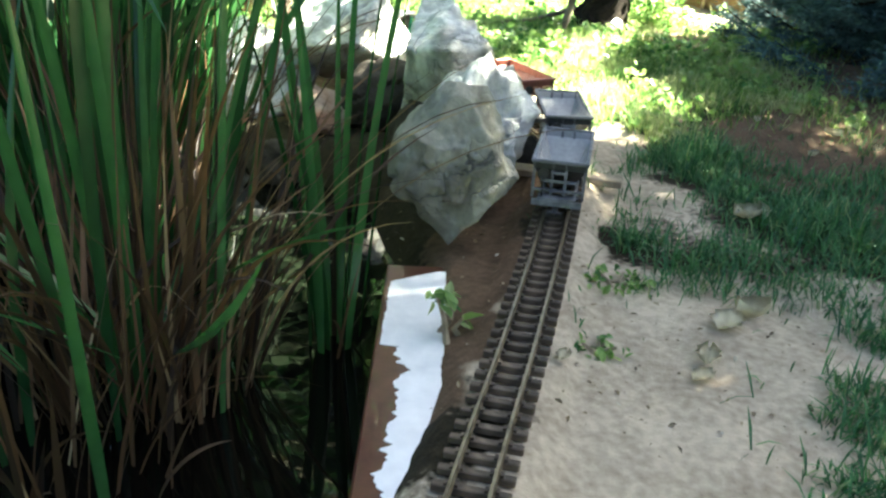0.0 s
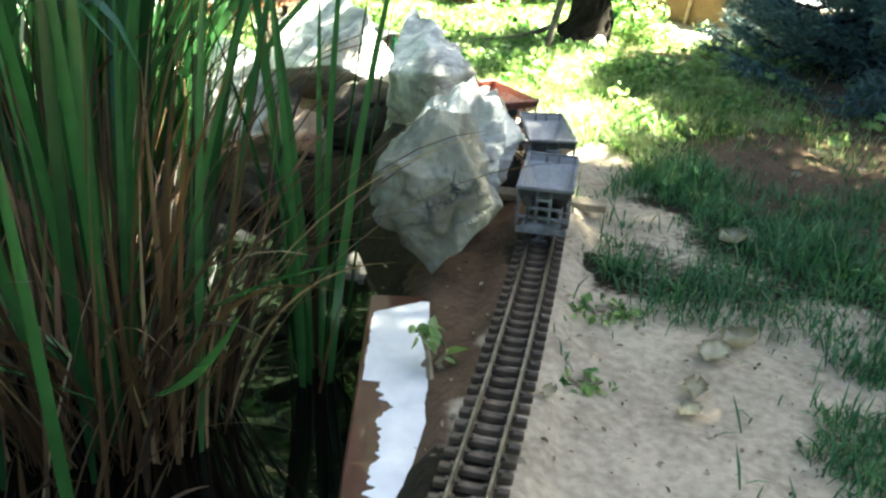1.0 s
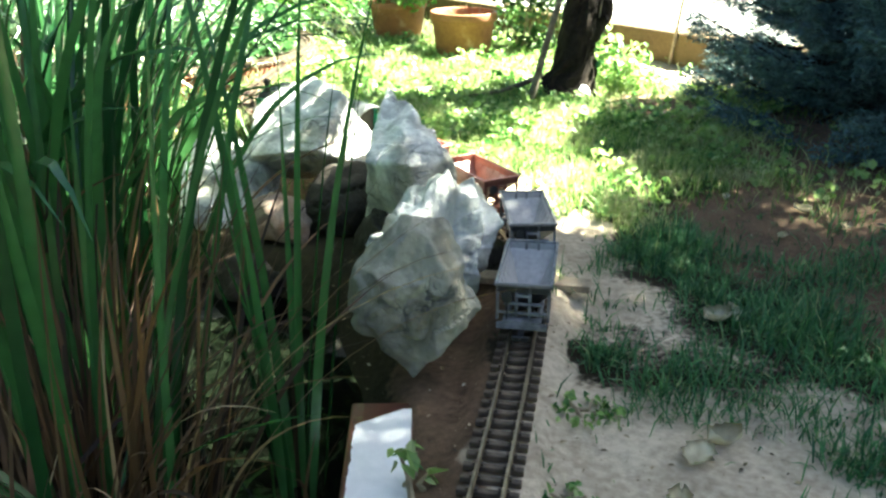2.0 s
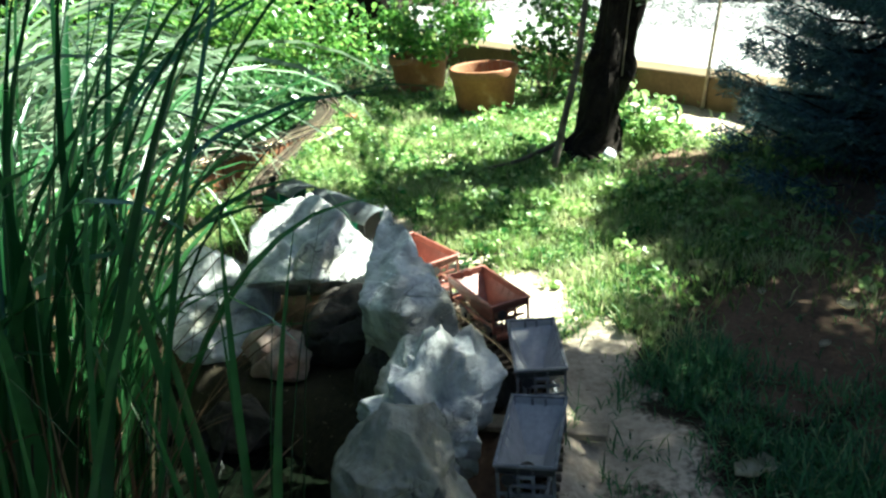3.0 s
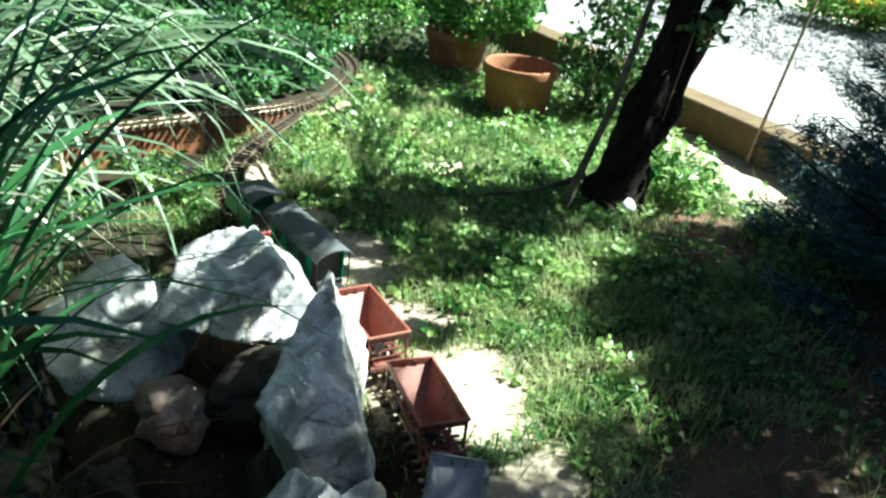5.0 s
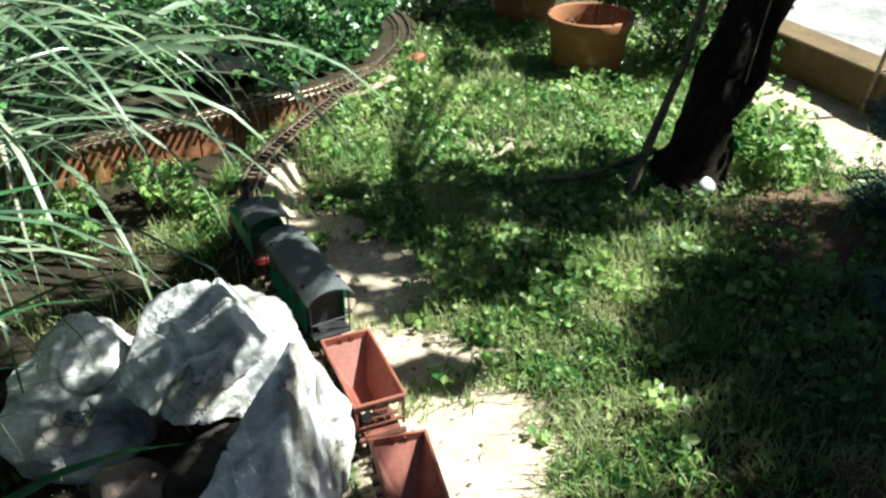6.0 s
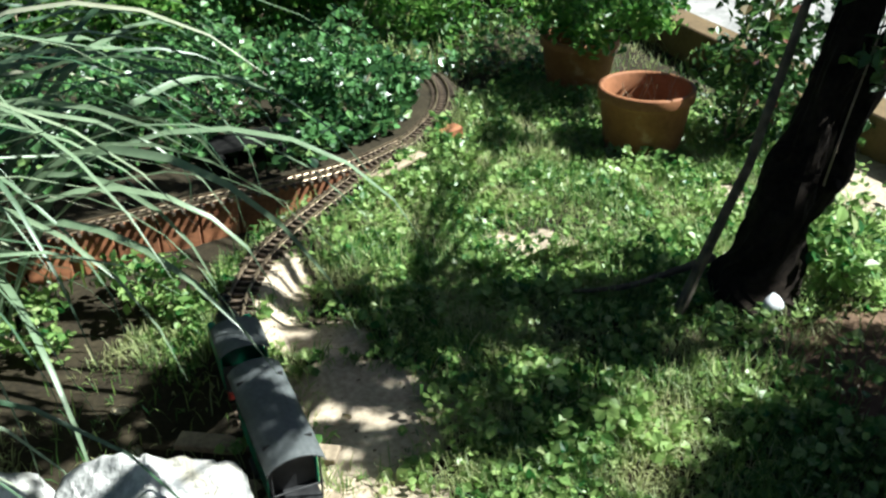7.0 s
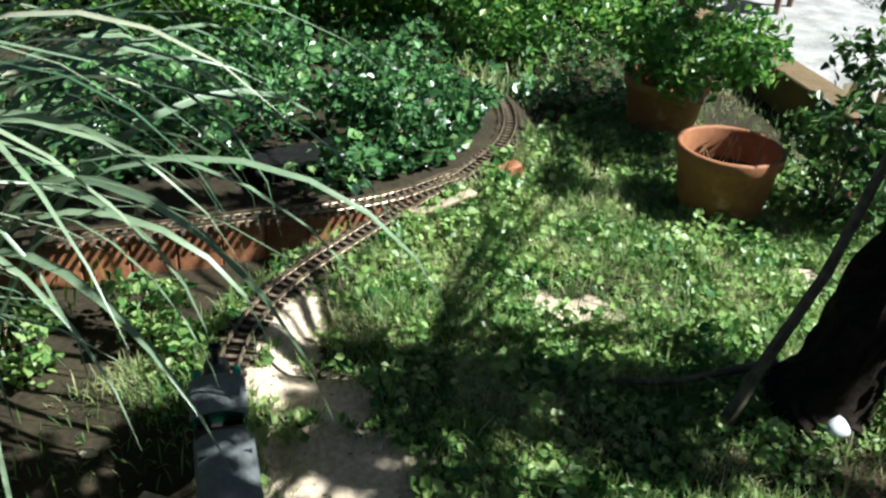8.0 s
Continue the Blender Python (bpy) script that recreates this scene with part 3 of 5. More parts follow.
def roofed_van():
    """A green van with a curved grey roof and open end platforms."""
    van = empty("roofed_van", Matrix.Identity(4), "dark green model railway van with a dusty curved grey roof", "wagon", "wagons of the model train")
    half, x1 = 0.050, 0.110
    for sy in (-1, 1):
        bm = bmesh.new()
        box(bm, (2 * x1, 0.003, 0.100), (0, sy * (half - 0.004), 0.086), bevel=0.0006)
        side = part("side_wall", bm, GREEN, van)
        for i in range(9):
            bm = bmesh.new()
            box(bm, (0.003, 0.002, 0.096), (-0.1 + i * 0.025, sy * (half - 0.002), 0.086))
            part("batten", bm, GREEN, side)
        for i in range(3):
            bm = bmesh.new()
            box(bm, (0.030, 0.0015, 0.028), (-0.066 + i * 0.066, sy * (half - 0.0013), 0.108))
            part("window", bm, BLACK, side, "small dark window")
    for sx in (-1, 1):
        bm = bmesh.new()
        box(bm, (0.003, 2 * half - 0.010, 0.116), (sx * (x1 - 0.014), 0, 0.094))
        part("end_wall", bm, BLACK, van, "black recessed end wall")
        for y in (-0.044, 0.044):
            bm = bmesh.new()
            rod(bm, (sx * 0.138, y, 0.036), (sx * 0.138, y, 0.135), 0.002, sides=6)
            part("platform_post", bm, BLACK, van)
        bm = bmesh.new()
        rod(bm, (sx * 0.138, -0.044, 0.070), (sx * 0.138, 0.044, 0.070), 0.0017, sides=6)
        part("hand_rail", bm, BLACK, van)
        wheelset(sx * 0.072, van)
        coupler(sx * 0.142, van)
    bm = bmesh.new()
    arched(bm, -0.150, 0.150, 0.056, 0.133, 0.158, 0.003)
    part("roof", bm, ROOF, van, "dusty grey curved roof", smooth=False)
    bm = bmesh.new()
    box(bm, (0.288, 0.088, 0.008), (0, 0, 0.034), bevel=0.001)
    part("floor_frame", bm, BLACK, van)
    for sy in (-1, 1):
        bm = bmesh.new()
        box(bm, (0.05, 0.02, 0.012), (0, sy * 0.044, 0.018), bevel=0.001)
        part("step_board", bm, BLACK, van)
    return van


def steam_engine():
    engine = empty("steam_locomotive", Matrix.Identity(4), "small green model steam locomotive with a dark cab roof", "locomotive", "model train engines")
    bm = bmesh.new()
    box(bm, (0.230, 0.086, 0.010), (0, 0, 0.034), bevel=0.001)
    part("footplate", bm, BLACK, engine)
    bm = bmesh.new()
    rod(bm, (-0.02, 0, 0.074), (0.104, 0, 0.074), 0.027, sides=24)
    part("boiler", bm, BLACK, engine)
    for sy in (-1, 1):
        bm = bmesh.new()
        box(bm, (0.098, 0.017, 0.050), (0.034, sy * 0.0395, 0.064), bevel=0.003)
        part("side_tank", bm, GREEN, engine, "bright green side tank")
        bm = bmesh.new()
        box(bm, (0.080, 0.003, 0.056), (-0.066, sy * 0.0475, 0.066), bevel=0.0008)
        box(bm, (0.014, 0.003, 0.040), (-0.031, sy * 0.0475, 0.112))
        box(bm, (0.012, 0.003, 0.040), (-0.100, sy * 0.0475, 0.112))
        part("cab_side", bm, GREEN, engine)
        bm = bmesh.new()
        box(bm, (0.030, 0.018, 0.020), (0.086, sy * 0.040, 0.022), bevel=0.003)
        part("cylinder", bm, BLACK, engine)
    bm = bmesh.new()
    box(bm, (0.003, 0.094, 0.094), (-0.026, 0, 0.086))
    part("cab_front", bm, GREEN, engine)
    bm = bmesh.new()
    box(bm, (0.003, 0.094, 0.060), (-0.106, 0, 0.068))
    part("cab_back", bm, BLACK, engine)
    bm = bmesh.new()
    arched(bm, -0.122, -0.014, 0.056, 0.132, 0.152, 0.003)
    part("cab_roof", bm, ROOF, engine, "dark grey curved cab roof")
    bm = bmesh.new()
    lathe(bm, [(0.008, 0.096), (0.0085, 0.128), (0.013, 0.136), (0.0135, 0.142), (0.010, 0.142), (0.007, 0.12)], 18, (0.084, 0, 0))
    part("chimney", bm, BLACK, engine)
    bm = bmesh.new()
    lathe(bm, [(0.012, 0.096), (0.012, 0.108), (0.009, 0.114), (0.001, 0.116)], 16, (0.036, 0, 0))
    part("steam_dome", bm, BLACK, engine)
    bm = bmesh.new()
    rod(bm, (0.100, 0, 0.110), (0.114, 0, 0.110), 0.008, sides=14)
    part("headlamp", bm, STEEL, engine)
    for sx in (-1, 1):
        bm = bmesh.new()
        box(bm, (0.007, 0.092, 0.016), (sx * 0.117, 0, 0.030), bevel=0.001)
        part("buffer_beam", bm, BUFFER_RED, engine, "red buffer beam")
        wheelset(sx * 0.050, engine, 0.019)
        coupler(sx * 0.117, engine)
    return engine


# ---- rocks ----
def boulder(name, at, half, turn, seed, label, mat=None, cuts=(), group="boulders at the pond", rough=1.0, chips=9, fine=5, lumps=0.006, deep=0.86):
    """A broken boulder: an ellipsoid split by planes, chipped at random, its edges worn and its faces cracked. cuts: (direction, distance in metres)."""
    rng = random.Random(seed)
    planes = [(Vector(d).normalized(), s) for d, s in cuts]
    mean = (half[0] + half[1] + half[2]) / 3
    for _ in range(chips):
        d = Vector((rng.gauss(0, 1), rng.gauss(0, 1), rng.gauss(0, 1))).normalized()
        reach = 1 / math.sqrt(sum((d[k] / half[k]) ** 2 for k in range(3)))
        planes.append((d, reach * rng.uniform(deep, 1.0)))
    worn = 0.05 * mean
    bm = bmesh.new()
    bmesh.ops.create_icosphere(bm, subdivisions=fine, radius=1.0)
    off = Vector((seed * 3.1, seed * 1.7, seed * 0.9))
    bed = Vector((rng.gauss(0, 0.4), rng.gauss(0, 0.4), 1)).normalized()
    for v in bm.verts:
        d = v.co.normalized()
        first = second = 1 / math.sqrt((d.x / half[0]) ** 2 + (d.y / half[1]) ** 2 + (d.z / half[2]) ** 2)
        second += 1.0
        for n, s in planes:
            c = d.dot(n)
            if c > 0.05:
                q = s / c
                if q < first:
                    first, second = q, first
                elif q < second:
                    second = q
        gap = worn - (second - first)
        r = first - (gap * gap / (4 * worn) if gap > 0 else 0)
        p = d * r
        lump = noise.fractal(p * 8.0 + off, 1.0, 2.0, 4)
        ledge = p.dot(bed) * 28 + 1.5 * noise.noise(p * 9.0 + off)
        split = abs(noise.noise(p * 7.0 + off * 1.3))
        move = 0.0065 * lump + 0.0035 * (ledge - math.floor(ledge)) * max(0.0, noise.noise(p * 6.0 - off) + 0.25)
        move -= 0.011 * max(0.0, 1 - split / 0.07) ** 1.5 * max(0.0, min(1.0, noise.noise(p * 4.0 + off * 0.7) * 3 + 0.4))
        move += lumps * (0.35 - 2.0 * abs(noise.noise(p * 10.0 + off * 0.4)))
        move += 0.0030 * (abs(noise.noise(p * 24.0 + off)) - 0.3) + 0.0011 * noise.noise(p * 70.0 + off)
        v.co = d * (r + 1.7 * move * rough * min(1.0, mean / 0.1))
    ob = part(name, bm, mat or ROCK, smooth=False)
    ob.matrix_world = pose(*at, *turn)
    return tagged(ob, label, "boulder", group)


# ---- leaves and blades ----
rand = np.random.default_rng(7)


def blades(base, azimuth, length, lean, bend, width, steps=9, fold=0.25, twist=0.0, power=1.7):
    """Arching strap leaves: arrays of base (n, 3), azimuth of the arch, length, first lean and further bend (radians), width. Returns verts and faces."""
    n = len(base)
    u = np.linspace(0, 1, steps + 1)
    if power > 0:
        shape = np.repeat((u ** power)[None, :], n, axis=0)
    else:
        mid_arch, half_arch = 0.38 + 0.40 * rand.random(n)[:, None], 0.16 + 0.22 * rand.random(n)[:, None]
        shape = smooth_step(mid_arch - half_arch, mid_arch + half_arch, u[None, :]) + 0.15 * u[None, :] ** 2
    ang = lean[:, None] + bend[:, None] * shape
    step = length[:, None] / steps
    run = np.cumsum(np.sin(ang) * step, axis=1) - np.sin(ang[:, :1]) * step
    rise = np.cumsum(np.cos(ang) * step, axis=1) - np.cos(ang[:, :1]) * step
    ca, sa = np.cos(azimuth)[:, None], np.sin(azimuth)[:, None]
    mid = np.stack([base[:, :1] + run * ca, base[:, 1:2] + run * sa, base[:, 2:3] + rise], -1)
    tw = (twist * (rand.random(n) - 0.5))[:, None] * u[None, :]
    side = np.stack([-sa * np.cos(tw), ca * np.cos(tw), np.sin(tw)], -1)
    up = np.stack([-np.cos(ang) * ca, -np.cos(ang) * sa, np.sin(ang)], -1)
    w = width[:, None] * np.minimum(0.45 + 3 * u, 1.0)[None, :] * (1 - u[None, :] ** 3.0) + 0.0004
    v = np.stack([mid + side * w[..., None] / 2 + up * (w * fold)[..., None], mid, mid - side * w[..., None] / 2 + up * (w * fold)[..., None]], 2)
    k = np.arange(n * (steps + 1) * 3).reshape(n, steps + 1, 3)
    f = np.concatenate([np.stack([k[:, :-1, j], k[:, :-1, j + 1], k[:, 1:, j + 1], k[:, 1:, j]], -1).reshape(-1, 4) for j in (0, 1)])
    return v.reshape(-1, 3), f


def leaf_cards(at, normal_tilt, size, aspect=0.75):
    """Small pointed leaves, each folded along its rib: six corners, two faces."""
    n = len(at)
    az, ti = rand.random(n) * 2 * np.pi, normal_tilt * rand.standard_normal(n)
    ti2 = normal_tilt * rand.standard_normal(n)
    f = np.stack([np.cos(az) * np.cos(ti), np.sin(az) * np.cos(ti), np.sin(ti)], -1)
    s0 = np.stack([-np.sin(az), np.cos(az), np.zeros(n)], -1)
    up = np.cross(f, s0)
    s = s0 * np.cos(ti2)[:, None] + up * np.sin(ti2)[:, None]
    up = np.cross(f, s)
    size = size[:, None]
    v = np.stack([at - f * size * 0.5, at - f * size * 0.12 + s * size * aspect * 0.5 + up * size * 0.12, at + f * size * 0.22 + s * size * aspect * 0.42 + up * size * 0.12, at + f * size * 0.55,
                  at + f * size * 0.22 - s * size * aspect * 0.42 + up * size * 0.12, at - f * size * 0.12 - s * size * aspect * 0.5 + up * size * 0.12], 1)
    k = np.arange(n * 6).reshape(n, 6)
    faces = np.concatenate([k[:, [0, 1, 2, 3]], k[:, [0, 3, 4, 5]]])
    return v.reshape(-1, 3), faces


def join(*lots):
    verts, faces, n = [], [], 0
    for v, f in lots:
        verts.append(v)
        faces.append(f + n)
        n += len(v)
    return np.concatenate(verts), np.concatenate(faces)


def reed_clump(centre, radius, count, length, lean, bend, width, mat, label, toward=None, spread=3.2, dry=0, dry_length=(0.3, 0.7), singles=0, z=None, power=1.7):
    """A stand of reeds: many strap leaves from a patch of ground, with dry leaves at its foot."""
    z = WATER_LEVEL - 0.03 if z is None else z
    ob = empty("reed_clump", pose(centre[0], centre[1], z), label, "reeds", "reeds in the pond")
    def lot(n, lo_hi, lean_hi, bend_hi, w):
        a, r = rand.random(n) * 2 * np.pi, radius * np.sqrt(rand.random(n))
        base = np.stack([r * np.cos(a), r * np.sin(a), np.zeros(n)], -1)
        az = a + rand.standard_normal(n) * 0.6 if toward is None else toward + rand.standard_normal(n) * spread / 3
        ln = lo_hi[0] + (lo_hi[1] - lo_hi[0]) * rand.random(n)
        return blades(base, az, ln, lean_hi[0] + (lean_hi[1] - lean_hi[0]) * rand.random(n), bend_hi[0] + (bend_hi[1] - bend_hi[0]) * rand.random(n), w[0] + (w[1] - w[0]) * rand.random(n), 12, 0.12, 2.6, power)
    if count:
        v, f = lot(count, length, lean, bend, width)
        fast_mesh("leaves", v, f, mat, ob, smooth=True)["kind"] = "stuff"
    for _ in range(singles):
        v, f = lot(1, length, lean, bend, width)
        fast_mesh("leaf", v, f, mat, ob, smooth=True)
    if dry:
        v, f = lot(dry, dry_length, (0.0, 0.45), (-0.2, 1.3), (0.004, 0.010))
        fast_mesh("dry_leaves", v, f, REED_DRY, ob, "dry brown leaves", smooth=True)["kind"] = "stuff"
    return ob


def grass_density(x, y):
    sand, litter = zones(x, y)
    d = (1 - 0.997 * sand) * (1 - 0.95 * litter) * np.clip(0.85 + 0.5 * wobble(x, y, 7.0, 9.0), 0.3, 1)
    d = d * (inside_distance(POND, x, y) < -0.05) * (inside_distance(BED, x, y) < -0.03)
    d = d * (1 - 0.95 * blob(x, y, -0.48, 2.72, 0.36, 0.24))
    for line in (TRACK, BRANCH):
        d = d * smooth_step(0.038, 0.08, line_distance(line, x, y)[0])
    return d


def scatter(n, x0, x1, y0, y1, density):
    x, y = x0 + (x1 - x0) * rand.random(n), y0 + (y1 - y0) * rand.random(n)
    keep = rand.random(n) < density(x, y)
    x, y = x[keep], y[keep]
    return np.stack([x, y, ground_height(x, y)], -1)


def build_lawn():
    def near(x, y):
        spread = grass_density(x, y) * np.clip(0.30 + 0.55 * smooth_step(0.70, 0.95, x) + 0.45 * wobble(x, y, 6.5, 14.0) + 0.45 * wobble(x, y, 15.0, 9.0) + 0.3 * wobble(x, y, 37.0, 2.0), 0.03, 1) * (1 - smooth_step(2.15, 2.55, y + 0.2 * wobble(x, y, 5.0, 3.0)))
        for c in ((1.06, 1.16, 0.10, 0.09), (0.705, 1.655, 0.05, 0.035), (0.98, 1.00, 0.06, 0.05), (1.13, 1.40, 0.08, 0.06)):
            spread = np.maximum(spread, 0.7 * blob(x + 0.03 * wobble(x, y, 40.0, 1.0), y, *c))
        return spread
    base = np.concatenate([scatter(120000, 0.5, 1.9, 1.0, 2.7, near), scatter(12000, 0.6, 1.6, 0.4, 1.0, near)])
    n = len(base)
    v, f = blades(base, rand.random(n) * 2 * np.pi, (0.014 + 0.045 * rand.random(n) ** 2) * (1 + 0.6 * np.clip(wobble(base[:, 0], base[:, 1], 11.0, 6.0), 0, 1)), rand.random(n) * 0.8, rand.random(n) * 1.2, 0.0022 + 0.0024 * rand.random(n), 2, 0.1)
    # foreground grass gets the shade-toned blade colour
    tagged(fast_mesh("shaded_grass", v, f, LAWN_SHADED), "soft green grass beside bare sand, coloured for shade", "grass", kind="stuff")
    base = np.concatenate([scatter(230000, -0.75, 1.9, 2.0, 5.3, lambda x, y: grass_density(x, y) * smooth_step(2.15, 2.55, y + 0.2 * wobble(x, y, 5.0, 3.0))), scatter(30000, -1.0, 3.2, 5.0, 8.0, grass_density)])
    n = len(base)
    v, f = blades(base, rand.random(n) * 2 * np.pi, (0.016 + 0.05 * rand.random(n) ** 2) * (1 + 0.7 * np.clip(wobble(base[:, 0], base[:, 1], 11.0, 6.0), 0, 1)), rand.random(n) * 0.7, rand.random(n) * 1.1, 0.0022 + 0.0022 * rand.random(n), 2, 0.1)
    tagged(fast_mesh("lawn_grass", v, f, LAWN), "short uneven green lawn grass, dry in places", "grass", kind="stuff")
    def patchy(x, y):
        return grass_density(x, y) * np.clip(0.55 + 0.5 * wobble(x, y, 6.0, 12.0) + 0.5 * wobble(x, y, 19.0, 3.0), 0.12, 1) * smooth_step(2.4, 3.5, y + 0.25 * wobble(x, y, 4.0, 5.0) - 0.4 * np.clip(0.3 - x, 0, 1))
    base = scatter(55000, -0.75, 1.5, 2.3, 5.4, patchy)
    n = len(base)
    h = 0.006 + 0.050 * rand.random(n) ** 1.6 * np.clip(0.7 + 0.6 * wobble(base[:, 0], base[:, 1], 23.0, 4.0), 0.2, 1.3)
    lots = []
    for k in range(2):
        a = rand.random(n) * 2 * np.pi
        p = base + np.stack([np.cos(a) * 0.008, np.sin(a) * 0.008, h], -1)
        lots.append(leaf_cards(p, 0.65, 0.008 + 0.022 * rand.random(n) ** 1.8, 0.9))
    tuft = scatter(5200, -0.75, 1.6, 2.3, 5.2, lambda x, y: patchy(x, y) ** 0.7)
    tall = 0.012 + 0.075 * rand.random(len(tuft)) ** 1.8 * np.clip(0.7 + 0.8 * wobble(tuft[:, 0], tuft[:, 1], 9.0, 2.0), 0.1, 1.4)
    for k in range(8):
        a, m = k * 0.785 + rand.random(len(tuft)) * 0.6, len(tuft)
        reach = 0.008 + 0.022 * rand.random(m)
        lots.append(leaf_cards(tuft + np.stack([np.cos(a) * reach, np.sin(a) * reach, tall * (0.45 + 0.6 * rand.random(m))], -1), 0.65, 0.013 + 0.021 * rand.random(m), 0.85))
    v, f = join(*lots)
    tagged(fast_mesh("clover_patches", v, f, CLOVER), "bright clover and weeds growing in the lawn", "ground cover", kind="stuff")

    base = scatter(6000, -0.6, 1.5, 1.0, 4.9, lambda x, y: np.clip(np.maximum(*zones(x, y)) + 0.08 + 0.8 * (np.abs(inside_distance(POND, x, y)) < 0.13) * (y < 2.2), 0, 1) * (inside_distance(POND, x, y) < 0.13) * (line_distance(TRACK, x, y)[0] > 0.05))
    base[:, 2] += 0.003
    v, f = leaf_cards(base, 0.25, 0.003 + 0.011 * rand.random(len(base)) ** 2.5, 0.5)
    tagged(fast_mesh("ground_litter", v, f, FLECK), "small dry leaf bits scattered on bare soil", "litter", kind="stuff")


def build_rough_grass():
    def away(x, y):
        return (inside_distance(POND, x, y) < -0.05) * (inside_distance(BED, x, y) < -0.05) * ((x < -1.0) | (x > 1.9) | (y < 0.35)) * ((y < 4.2 - 0.57 * (x - 1.2)) | (x < 0)) * np.clip(0.7 + 0.5 * wobble(x, y, 2.0, 3.0), 0.15, 1)
    base = scatter(90000, -3.4, 6.3, -3.4, 6.5, away)
    n = len(base)
    v, f = blades(base, rand.random(n) * 2 * np.pi, 0.05 + 0.08 * rand.random(n), rand.random(n) * 0.7, rand.random(n) * 1.1, 0.007 + 0.006 * rand.random(n), 2, 0.1)
    tagged(fast_mesh("rough_grass", v, f, LAWN), "rough green grass round the garden", "grass", kind="stuff")


def leaf_heap(name, mat, clumps, per, size, label, category, tilt=0.7, kind="", parent=None):
    """Leaves filling round clumps: (x, y, z, rx, ry, rz)."""
    lots = []
    for x, y, z, rx, ry, rz in clumps:
        d = rand.standard_normal((per, 3))
        d /= np.linalg.norm(d, axis=1)[:, None]
        r = rand.random(per)[:, None] ** 0.45
        lots.append(leaf_cards(np.array((x, y, z)) + d * r * np.array((rx, ry, rz)), tilt, size * (0.55 + 0.9 * rand.random(per)), 0.6))
    v, f = join(*lots)
    ob = fast_mesh(name, v, f, mat, parent)
    return tagged(ob, label, category, kind=kind) if label else ob


def bark_limb(bm, points, radii, sides=26, ridge=0.12, step=0.03):
    """A limb with a furrowed, knobbly surface."""
    line = spline([(*p, ) for p in points], step)
    length = np.r_[0, np.cumsum(np.linalg.norm(np.diff(np.array(points, float), axis=0), axis=1))]
    along = np.linspace(0, length[-1], len(line))
    r = np.interp(along, length, radii)
    rings = []
    for i, p in enumerate(line):
        a, b = Vector(line[max(i - 1, 0)]), Vector(line[min(i + 1, len(line) - 1)])
        q = (b - a).to_track_quat("Z", "Y")
        row = []
        for k in range(sides):
            t = 2 * math.pi * k / sides
            n = Vector((math.cos(t) * 2.4, math.sin(t) * 2.4, along[i] * 5.0))
            bump = 1 + ridge * (abs(noise.noise(n * 1.7)) * 1.6 - 0.4) + ridge * 1.2 * noise.noise(Vector((math.cos(t), math.sin(t), along[i] * 4.0 + 9)))
            row.append(bm.verts.new(Vector(p) + q @ Vector((math.cos(t) * r[i] * bump, math.sin(t) * r[i] * bump, 0))))
        rings.append(row)
    for lo, hi in zip(rings, rings[1:]):
        for k in range(sides):
            bm.faces.new((lo[k], lo[(k + 1) % sides], hi[(k + 1) % sides], hi[k]))
    bm.faces.new(rings[-1])
    return bm


# ================= the place =================
build_track(TRACK, "narrow brown model railway track on dark sleepers")
build_track(BRANCH, "raised branch of model railway track on clay edging")

# the train, coupled, standing on the bend round the boulders
FIRST = 2.34
grey = hopper_wagon(GREY_PAINT, GREY_FRAME, "worn grey ore hopper wagon, empty and open on top")
grey.matrix_world = frame_at(TRACK, FIRST)
copy_thing(grey, frame_at(TRACK, FIRST - 0.31))
red = hopper_wagon(RED_PAINT, RED_FRAME, "faded oxide red ore hopper wagon, empty and open on top", RED_FRAME)
red.matrix_world = frame_at(TRACK, FIRST + 0.31)
copy_thing(red, frame_at(TRACK, FIRST + 0.62))
roofed_van().matrix_world = frame_at(TRACK, FIRST + 0.97)
steam_engine().matrix_world = frame_at(TRACK, FIRST + 1.30)

# boulders
boulder("boulder", (0.370, 1.55, 0.158), (0.108, 0.100, 0.155), (0, 0, 0), 3, "pale grey limestone boulder standing on its narrow end", ROCK_STAINED,
        cuts=(((-0.66, -0.1, -0.74), 0.100), ((0.74, -0.1, -0.66), 0.092), ((0.12, -0.95, 0.28), 0.080), ((0.86, -0.2, 0.45), 0.094), ((-0.72, -0.2, 0.66), 0.108), ((-0.25, -0.92, -0.28), 0.082)), fine=6, chips=12, rough=1.3)
boulder("boulder", (0.362, 1.81, 0.140), (0.130, 0.130, 0.165), (0, 0, 0), 5, "pale lumpy limestone boulder with brown stains", ROCK,
        cuts=(((0.35, -0.80, 0.40), 0.085), ((-0.55, -0.35, 0.75), 0.105), ((0.85, 0.1, -0.45), 0.090), ((0.93, -0.2, 0.25), 0.098), ((-0.2, 0.6, 0.75), 0.13)), rough=1.8, fine=6, lumps=0.016)
boulder("boulder", (0.235, 2.10, 0.200), (0.30, 0.48, 0.32), (0, 0, 0), 8, "long pointed wedge of pale limestone",
        cuts=(((-0.35, -0.25, 0.90), 0.105), ((0.22, -0.12, 0.97), 0.118), ((0.85, 0.46, 0.26), 0.082), ((0.70, -0.66, -0.24), 0.155), ((-0.99, -0.08, 0.08), 0.080), ((-0.54, -0.77, -0.35), 0.095), ((0, 0, -1), 0.12), ((-0.25, 0.93, 0.25), 0.33)), fine=6, chips=0, rough=1.1)
